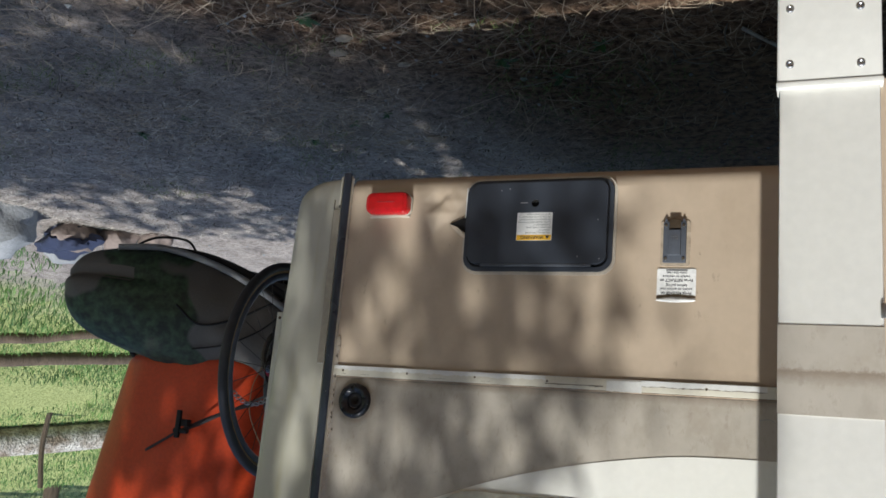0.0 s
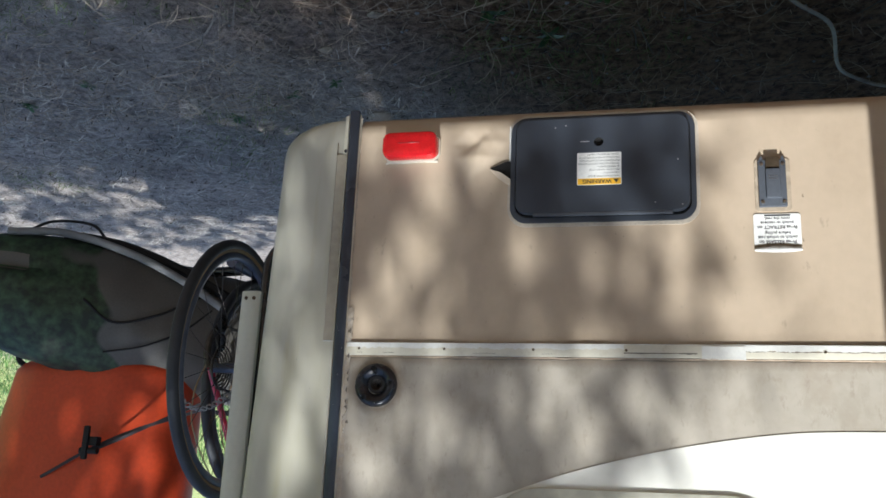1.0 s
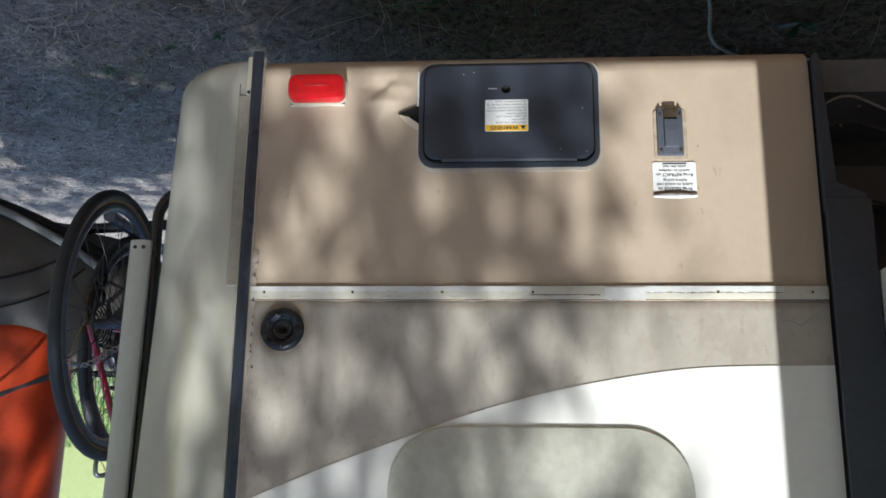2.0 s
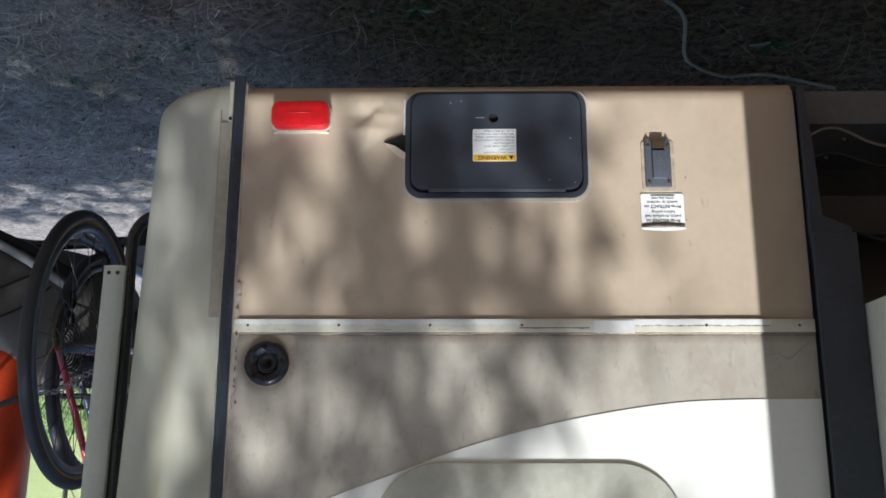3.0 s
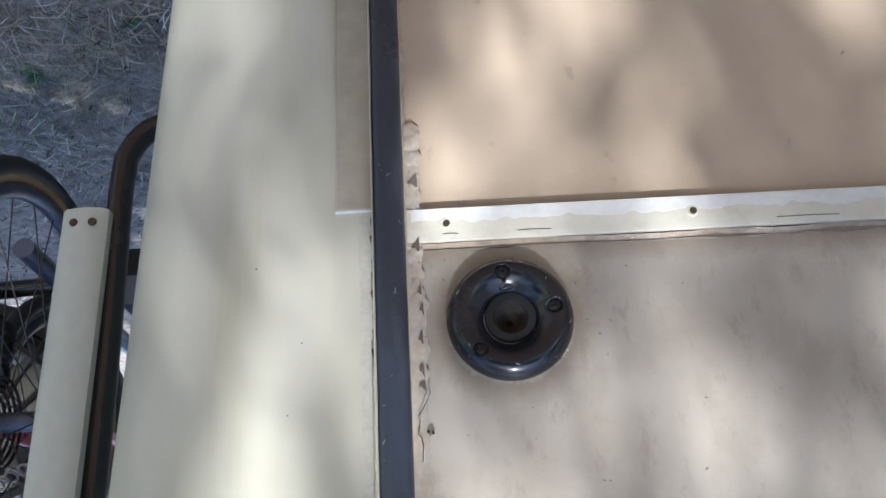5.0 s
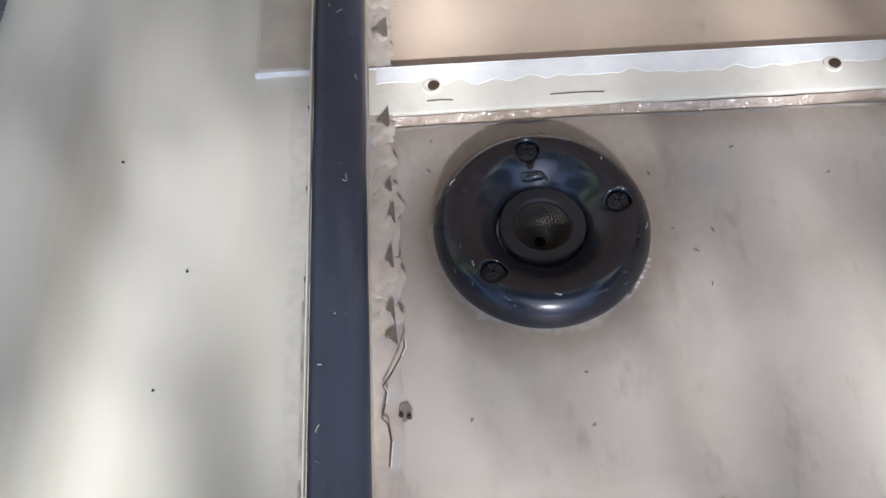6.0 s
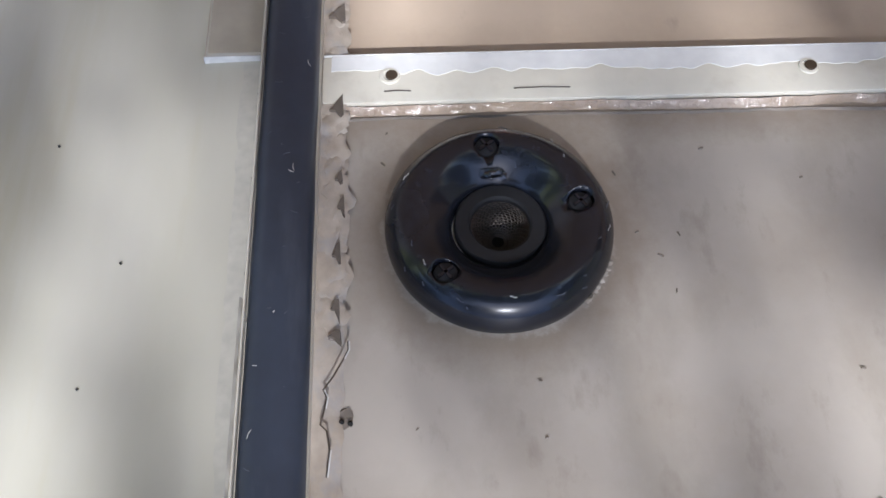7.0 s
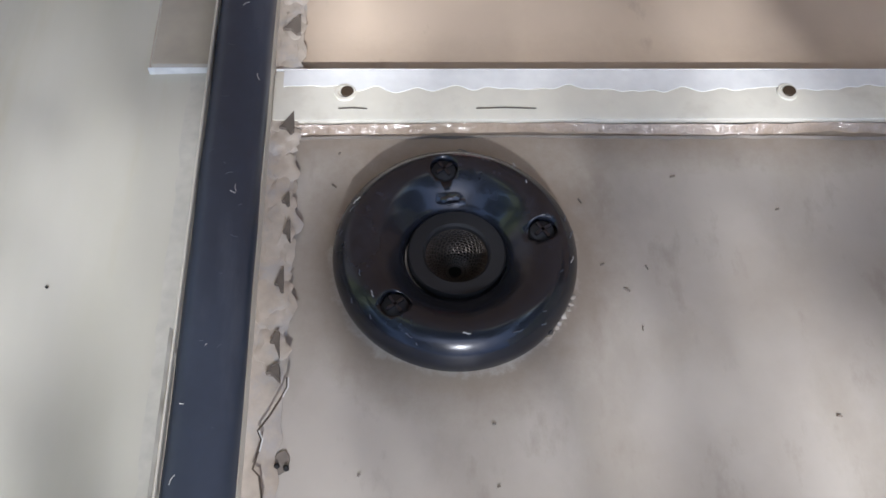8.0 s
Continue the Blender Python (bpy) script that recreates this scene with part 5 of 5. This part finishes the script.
def litter(name, count, area, length, wide, mat, label, seed, lift=0.012, curve=0.25, clump=None):
    """Fine strands lying on the ground, in one object."""
    r = random.Random(seed)
    verts, faces = [], []
    for _ in range(count):
        x, y = r.uniform(area[0], area[1]), r.uniform(area[2], area[3])
        if clump and noise.noise((x * 1.7 + seed, y * 1.7, 9)) + r.uniform(-0.45, 0.45) < clump:
            continue
        a, ln = r.uniform(0, 2 * math.pi), r.uniform(*length)
        bend, z0 = r.uniform(-curve, curve), ground_height(x, y)
        tilt = r.uniform(0, lift)
        b = len(verts)
        for k in range(4):
            s = k / 3 - 0.5
            ang = a + bend * s * 2
            px, py = x + ln * s * math.cos(ang), y + ln * s * math.sin(ang)
            wv = wide * (1 - abs(s) * 0.9)
            nx, ny = -math.sin(ang) * wv, math.cos(ang) * wv
            z = z0 + 0.003 + tilt * (k / 3) + 0.004 * math.sin(math.pi * k / 3)
            verts += [(px - nx, py - ny, z), (px + nx, py + ny, z + wide * 0.4)]
        faces += [(b + 2 * k, b + 2 * k + 2, b + 2 * k + 3, b + 2 * k + 1) for k in range(3)]
    me = bpy.data.meshes.new(name)
    me.from_pydata(verts, [], faces)
    me.materials.append(M[mat])
    return tagged(new(name, me), label, "litter", kind="stuff")


litter("pine_needles", 17000, (-1.8, 2.2, -0.5, 1.7), (0.03, 0.10), 0.0010, "straw", "brown dry pine needles scattered over the dirt", 3, clump=0.06)
litter("dry_grass", 2300, (-1.6, 2.4, -0.5, 1.2), (0.06, 0.22), 0.0013, "straw", "long dry straw stems on the dirt", 4, lift=0.04, clump=0.02)
litter("twigs", 700, (-1.6, 3.6, -0.4, 2.6), (0.05, 0.17), 0.0026, "twig", "small grey twigs on the dirt", 6, lift=0.03)
litter("bark_crumbs", 7000, (-1.6, 3.4, -0.4, 2.6), (0.008, 0.025), 0.0028, "crumb", "brown bark crumbs and leaf scraps on the dirt", 9, lift=0.01, curve=0.03, clump=-0.1)
litter("straw_bits", 7500, (0.1, 3.4, 0.7, 2.8), (0.02, 0.08), 0.0012, "straw_pale", "pale bits of straw on the grey dirt", 14, lift=0.015, curve=0.12, clump=-0.2)
litter("moss", 30000, (-1.7, 2.6, 0.3, 1.9), (0.010, 0.035), 0.0013, "moss", "low green moss and seedlings in patches on the dirt", 12, lift=0.02, curve=0.1, clump=0.46)


def pebbles():
    r = random.Random(21)
    verts, faces = [], []
    for _ in range(1300):
        x, y = r.uniform(-1.6, 4.0), r.uniform(-0.4, 3.4)
        s = r.uniform(0.002, 0.008) * (2.0 if r.random() < 0.06 else 1.0)
        z = ground_height(x, y) + s * 0.3
        b = len(verts)
        a = r.uniform(0, 6.28)
        for k in range(4):
            verts.append((x + s * math.cos(a + k * 1.57) * r.uniform(0.7, 1.3), y + s * math.sin(a + k * 1.57) * r.uniform(0.7, 1.3), z))
        verts += [(x, y, z + s * 0.7), (x, y, z - s)]
        for k in range(4):
            faces += [(b + k, b + (k + 1) % 4, b + 4), (b + (k + 1) % 4, b + k, b + 5)]
    me = bpy.data.meshes.new("pebbles")
    me.from_pydata(verts, [], faces)
    me.materials.append(M["rock_grey"])
    return tagged(new("pebbles", me), "small grey pebbles and grit on the dirt", "gravel", kind="stuff")


pebbles()
for k, (x, y, s) in enumerate(((0.375, 1.213, 0.045), (0.50, 1.23, 0.032), (0.40, 0.72, 0.022), (0.20, 0.55, 0.02), (0.36, 0.42, 0.03), (0.30, 0.34, 0.028))):
    st = tagged(part("stone", lump((s, s * 0.7, s * 0.35), k + 1), "stone"), "flat pale stone half sunk in the dirt", "stone", "stones on the ground")
    st.location = (x, y, ground_height(x, y) + s * 0.06)
cable_pts = [(-0.80, 0.52), (-0.887, 0.656), (-0.99, 0.788), (-1.045, 1.02), (-1.10, 1.13), (-1.216, 1.206), (-1.35, 1.20), (-1.6, 1.28)]
tagged(part("cable", tube(smooth_path([(x, y, ground_height(x, y) + 0.008) for x, y in cable_pts], 8), 0.0055, 8), "cord"), "pale grey cable lying on the ground under the trailer", "cable")


def weed(x, y, s, seed):
    r = random.Random(seed)
    plant = thing("weed", "small green weed growing in the dirt", "weed", "weeds")
    plant.location = (x, y, ground_height(x, y))
    for k in range(12):
        bm = bmesh.new()
        a, ln = r.uniform(0, 6.28), s * r.uniform(0.5, 1.2)
        d, n = Vector((math.cos(a), math.sin(a), r.uniform(0.3, 1.1))).normalized(), Vector((-math.sin(a), math.cos(a), 0))
        pts = []
        for q, wd in ((0, 0.05), (0.4, 0.16), (0.75, 0.12), (1.0, 0.01)):
            p = d * ln * q - Vector((0, 0, ln * 0.35 * q * q))
            pts.append((bm.verts.new(p - n * wd * ln), bm.verts.new(p + n * wd * ln)))
        for (a0, b0), (a1, b1) in zip(pts, pts[1:]):
            bm.faces.new((a0, a1, b1, b0))
        part("leaf", bm, "weed", plant)


for k, (x, y, s) in enumerate(((-0.10, 0.60, 0.05), (-0.25, 0.75, 0.06), (-0.42, 0.55, 0.05), (-1.30, 0.98, 0.08), (0.62, 1.02, 0.04), (0.9, 1.2, 0.04), (0.45, 0.95, 0.035), (1.6, 1.0, 0.05), (0.33, 0.17, 0.06), (1.3, 0.9, 0.045))):
    weed(x, y, s, 40 + k)

# rocks and cloth heaped beside the path
for k, (x, y, s, mat, lab) in enumerate(((3.55, 2.05, 0.24, "rock_grey", "large pale grey rock beside the path"), (3.35, 2.45, 0.14, "rock_pink", "pinkish rock in a heap beside the path"), (3.15, 2.62, 0.12, "rock_pink", "pinkish rock in a heap beside the path"), (2.95, 2.72, 0.10, "rock_pink", "pinkish rock in a heap beside the path"), (3.7, 2.75, 0.16, "rock_grey", "pale grey rock in a heap beside the path"), (3.3, 2.9, 0.13, "rock_grey", "pale grey rock in a heap beside the path"))):
    rk = tagged(part("rock", lump((s, s * 0.9, s * 0.75), k + 30, 0.35), mat), lab, "rock", "rocks beside the path")
    rk.location = (x, y, ground_height(x, y) + s * 0.4)
cl = tagged(part("cloth", lump((0.34, 0.14, 0.10), 77, 0.6, 4), "cloth_blue"), "crumpled blue cloth lying among the rocks", "cloth")
cl.location = (3.5, 2.55, ground_height(3.5, 2.55) + 0.08)
cl.rotation_euler = (0, 0, 0.5)


# ---- grass slope, logs, trees ----
def grass_field(name, mat, label, near, far, count, tall, seed):
    r = random.Random(seed)
    verts, faces = [], []
    for _ in range(count):
        x, y = near + (far - near) * r.random() ** 1.3, 1.5 + 16 * r.random()
        edge = 0.5 * min(x - near - 0.8, far - 0.8 - x)
        if noise.noise((x * 0.6, y * 0.6, 1)) + r.uniform(-0.5, 0.5) + edge < 0:
            continue
        z, h, a = ground_height(x, y), r.uniform(0.4, 1.0) * tall * (0.7 + 0.6 * noise.noise((x * 1.3, y * 1.3, 4))), r.uniform(0, 6.28)
        wv = 0.004 + 0.0004 * x
        lx, ly = r.uniform(-0.06, 0.06), r.uniform(-0.06, 0.06)
        nx, ny = math.cos(a) * wv, math.sin(a) * wv
        b = len(verts)
        verts += [(x - nx, y - ny, z - 0.01), (x + nx, y + ny, z - 0.01), (x + lx * 0.4 + nx * 0.6, y + ly * 0.4 + ny * 0.6, z + h * 0.6), (x + lx * 0.4 - nx * 0.6, y + ly * 0.4 - ny * 0.6, z + h * 0.6), (x + lx, y + ly, z + h)]
        faces += [(b, b + 1, b + 2, b + 3), (b + 3, b + 2, b + 4)]
    me = bpy.data.meshes.new(name)
    me.from_pydata(verts, [], faces)
    me.materials.append(M["grass"])
    return tagged(new(name, me), label, "grass", kind="stuff")


grass_field("grass", "grass", "green grass at the foot of the slope, darkened as if in tree shade", 4.4, 9.6, 64000, 0.11, 8)
grass_field("grass", "grass_pale", "grass further up the slope, in the same shade-darkened green", 8.4, 17.0, 34000, 0.13, 18)


def log(p0, p1, r, label, mat="log"):
    a, c = Vector(p0), Vector(p1)
    pts = [a + (c - a) * k / 14 + Vector((0.12 * noise.noise((k * 0.9, r * 9, 0)), 0.1 * noise.noise((k * 0.9, r * 5, 4)), 0)) for k in range(15)]
    for p in pts:
        p.z = ground_height(p.x, p.y) + r * 0.85
    return tagged(part("log", tube(pts, r, 14, None, False, r * 0.8), mat), label, "log", "fallen logs")


tagged(part("stake", tube(smooth_path([(9.9, 9.0, ground_height(9.9, 9.0) - 0.1), (9.95, 9.0, ground_height(9.9, 9.0) + 0.5), (9.85, 9.0, ground_height(9.9, 9.0) + 1.1)], 6), 0.04, 8), "bark"), "pale upright broken branch beside the log", "branch")
log((12.5, 5.5, 0), (9.2, 12.5, 0), 0.26, "pale weathered log lying across the grass slope")
log((8.6, 4.2, 0), (6.9, 7.6, 0), 0.085, "thin brown log lying in the grass", "bark")
log((7.5, 5.0, 0), (6.2, 6.6, 0), 0.06, "thin brown log lying in the grass", "bark")


def trunk(x, y, r, h, lean=0.0):
    t = thing("tree", "brown-barked pine tree on the slope", "tree", "trees on the slope")
    z = ground_height(x, y) - 0.1
    part("trunk", tube([(x + lean * k / 8, y, z + h * k / 8) for k in range(9)], r, 12, None, False, r * 0.45), "bark", t)
    return t


def crown(t, c, size, count, leaf, seed, gap=0.0, flat=1.0, thick=None):
    """Many small leaf sprays round limbs, with gaps; thick: how dense the foliage grows at a place, 0 to 1."""
    r = random.Random(seed)
    verts, faces = [], []
    for _ in range(count):
        while True:
            p = Vector((r.uniform(-1, 1), r.uniform(-1, 1), r.uniform(-1, 1)))
            if p.length < 1 and noise.noise(p * 2.1 + Vector((seed, 0, 0))) > gap:
                break
        p = Vector((p.x * size[0], p.y * size[1], p.z * size[2])) + Vector(c)
        if thick and r.random() > thick(p):
            continue
        u = Vector((r.gauss(0, 1), r.gauss(0, 1), r.gauss(0, flat))).normalized()
        w = u.orthogonal().normalized()
        w = (w * math.cos(r.uniform(0, 6.28)) + u.cross(w) * math.sin(r.uniform(0, 6.28))).normalized()
        ln, wd = leaf * r.uniform(0.6, 1.4), leaf * r.uniform(0.2, 0.42)
        b = len(verts)
        verts += [tuple(p - u * ln / 2), tuple(p + w * wd / 2), tuple(p + u * ln / 2), tuple(p - w * wd / 2)]
        faces.append((b, b + 1, b + 2, b + 3))
    me = bpy.data.meshes.new("crown")
    me.from_pydata(verts, [], faces)
    me.materials.append(M["leaf"])
    ob = new("crown", me)
    ob.parent = t
    return ob


for k, (x, y, r, h) in enumerate(((17.5, 10.5, 0.16, 9), (16.0, 12.5, 0.22, 11), (19.0, 12.0, 0.2, 10), (21, 9.5, 0.2, 10), (15.5, 15.0, 0.18, 9))):
    t = trunk(x, y, r, h, 0.3)
    crown(t, (x, y, ground_height(x, y) + h * 0.8), (2.2, 2.2, 2.8), 900, 0.5, 60 + k)

# an unseen tall tree, added so that its branches break the sunlight
shade_tree = thing("tree", "unseen tall tree with open branches, added to dapple the trailer", "tree")
foot = Vector((2.6, -5.6, -0.05))
top = foot + Vector((-0.4, 0.3, 9.5))
part("trunk", tube([foot + (top - foot) * k / 10 + Vector((0.05 * noise.noise((k, 0, 0)), 0, 0)) for k in range(11)], 0.2, 14, None, False, 0.06), "bark", shade_tree)
MID = Vector((-0.3, 0.0, 1.0)) + TO_SUN * 6.8
for k in range(9):
    a = 2 * math.pi * k / 9
    e = MID + Vector((1.3 + math.cos(a) * 0.9, math.sin(a) * 0.6, 0.3 * math.sin(k * 2.3)))
    s = foot + (top - foot) * (0.5 + 0.04 * k)
    part("limb", tube(smooth_path([s, (s + e) / 2 + Vector((0, 0, 0.4)), e], 6), 0.034, 8, None, False, 0.008), "bark", shade_tree)
# openings set in the foliage to let sun onto chosen spots of the trailer's side: x, z and how open
SMALL_GAPS = [
    (-0.050, 0.848, 0.85), (-0.172, 0.760, 0.6), (0.012, 0.945, 0.4), (-0.060, 0.985, 0.35), (-0.300, 0.850, 0.8),
    (-0.405, 0.860, 0.7), (-0.485, 0.800, 0.7), (-0.560, 0.840, 1.2), (-0.625, 0.920, 0.7), (0.000, 0.660, 0.8), (-0.210, 0.620, 1.3), (-0.430, 0.670, 1.1), (-0.040, 1.190, 1.0),
    (-0.135, 1.125, 1.2), (-0.185, 1.060, 0.5), (-0.269, 1.073, 0.2), (-0.363, 1.080, 0.9), (-0.480, 1.060, 1.1), (-0.560, 1.070, 0.9),
    (0.150, 0.850, 0.5), (0.140, 0.960, 0.15), (0.090, 1.035, 0.6), (0.100, 1.095, 0.2), (-0.030, 1.055, 0.5), (0.145, 1.130, 0.5), (0.085, 1.150, 0.55), (0.190, 1.050, 0.35),
]
WIDE_GAPS = [(-0.09, 0.56, 0.14, 0.05), (-0.78, 0.62, 0.16, 0.20), (-0.84, 0.95, 0.13, 0.28), (-0.84, 1.34, 0.24, 0.22), (-0.47, 1.29, 0.12, 0.07), (-0.42, 0.56, 0.35, 0.04), (-0.66, 1.13, 0.11, 0.10)]


def on_side(p):
    """Where the sun's ray through p meets the trailer's side."""
    k = (p.y - 0.004) / TO_SUN.y
    return p.x - TO_SUN.x * k, p.z - TO_SUN.z * k


def over_side(p):
    x, z = on_side(p)
    if x < -0.87 or x > 0.85:
        return 0.0
    if x > 0.24:
        return 1.0
    light = 0.06 + 0.32 * max(0.0, noise.noise((x * 11.0, z * 6.0, 3.0)))
    light += sum(w * math.exp(-((x - a) / 0.032) ** 2 - ((z - b) / 0.060) ** 2) for a, b, w in SMALL_GAPS)
    light += sum(math.exp(-((x - a) / u) ** 2 - ((z - b) / v) ** 2) for a, b, u, v in WIDE_GAPS)
    return min(1.0, max(0.0, -math.log(min(1.0, light)) / 2.3))


def beside_side(p):
    x, z = on_side(p)
    return 0.0 if -1.04 < x < 0.24 and z > 0.5 else (1.0 if x > -0.87 else 0.0)


crown(shade_tree, Vector((-0.3, 0.0, 0.95)) + TO_SUN * 5.4, (1.3, 0.95, 0.85), 7200, 0.115, 115, gap=-1.0, thick=over_side)
# further unseen crowns, added to shade the rack, its load and the ground
crown(shade_tree, MID + Vector((1.75, -0.45, 0.95)), (0.75, 0.5, 0.5), 800, 0.20, 94, gap=-0.4, thick=beside_side)
crown(shade_tree, MID + Vector((2.24, 0.10, 0.10)), (1.85, 0.95, 0.75), 5600, 0.18, 92, gap=-0.6, thick=beside_side)
crown(shade_tree, MID + Vector((2.0, 2.0, -1.0)), (1.45, 1.0, 0.4), 1200, 0.20, 95, gap=-0.2, thick=beside_side)
crown(shade_tree, MID + Vector((4.6, -0.3, 0.6)), (1.6, 1.4, 1.0), 1500, 0.22, 93, gap=-0.2, thick=beside_side)

# links of a lock chain hung through the wheel
lock = thing("lock_chain", "bright steel lock chain through the bicycle wheel", "chain")
for k in range(40):
    t = k / 39
    c = Vector((0.600 - 0.20 * t, 0.44 + 0.16 * t, 1.045 + 0.030 * math.sin(t * 7) + 0.01 * t))
    u = Vector((0.78, -0.60, 0.4 * math.cos(t * 7))).normalized()
    w = Vector((0, 0.3, 1)) if k % 2 else Vector((0.3, 1, 0))
    w = (w - u * w.dot(u)).normalized()
    part("link", tube([c + 0.0070 * math.cos(q) * u + 0.0046 * math.sin(q) * w for q in [2 * math.pi * i / 16 for i in range(16)]], 0.0017, 6, None, True), "alloy", lock)

# an unseen wood added round the clearing behind the camera, to hold back sky light
for k, (x, y, h) in enumerate(((-9, -8, 9), (-5, -12, 11), (0.5, -13, 10), (5.5, -12, 12), (10, -9, 10), (-12, -3, 9), (-2.5, -16, 12), (13, -4, 10), (-11, 5, 9), (3, -16, 12))):
    t = thing("tree", "unseen leafy tree added at the edge of the clearing", "tree", "trees round the clearing")
    z = ground_height(x, y) - 0.1
    part("trunk", tube([(x + 0.1 * math.sin(q), y, z + h * q / 8) for q in range(9)], 0.2, 10, None, False, 0.08), "bark", t)
    crown(t, (x, y, z + h * 0.52), (2.6, 2.4, h * 0.46), 1500, 0.75, 120 + k, gap=-0.3)
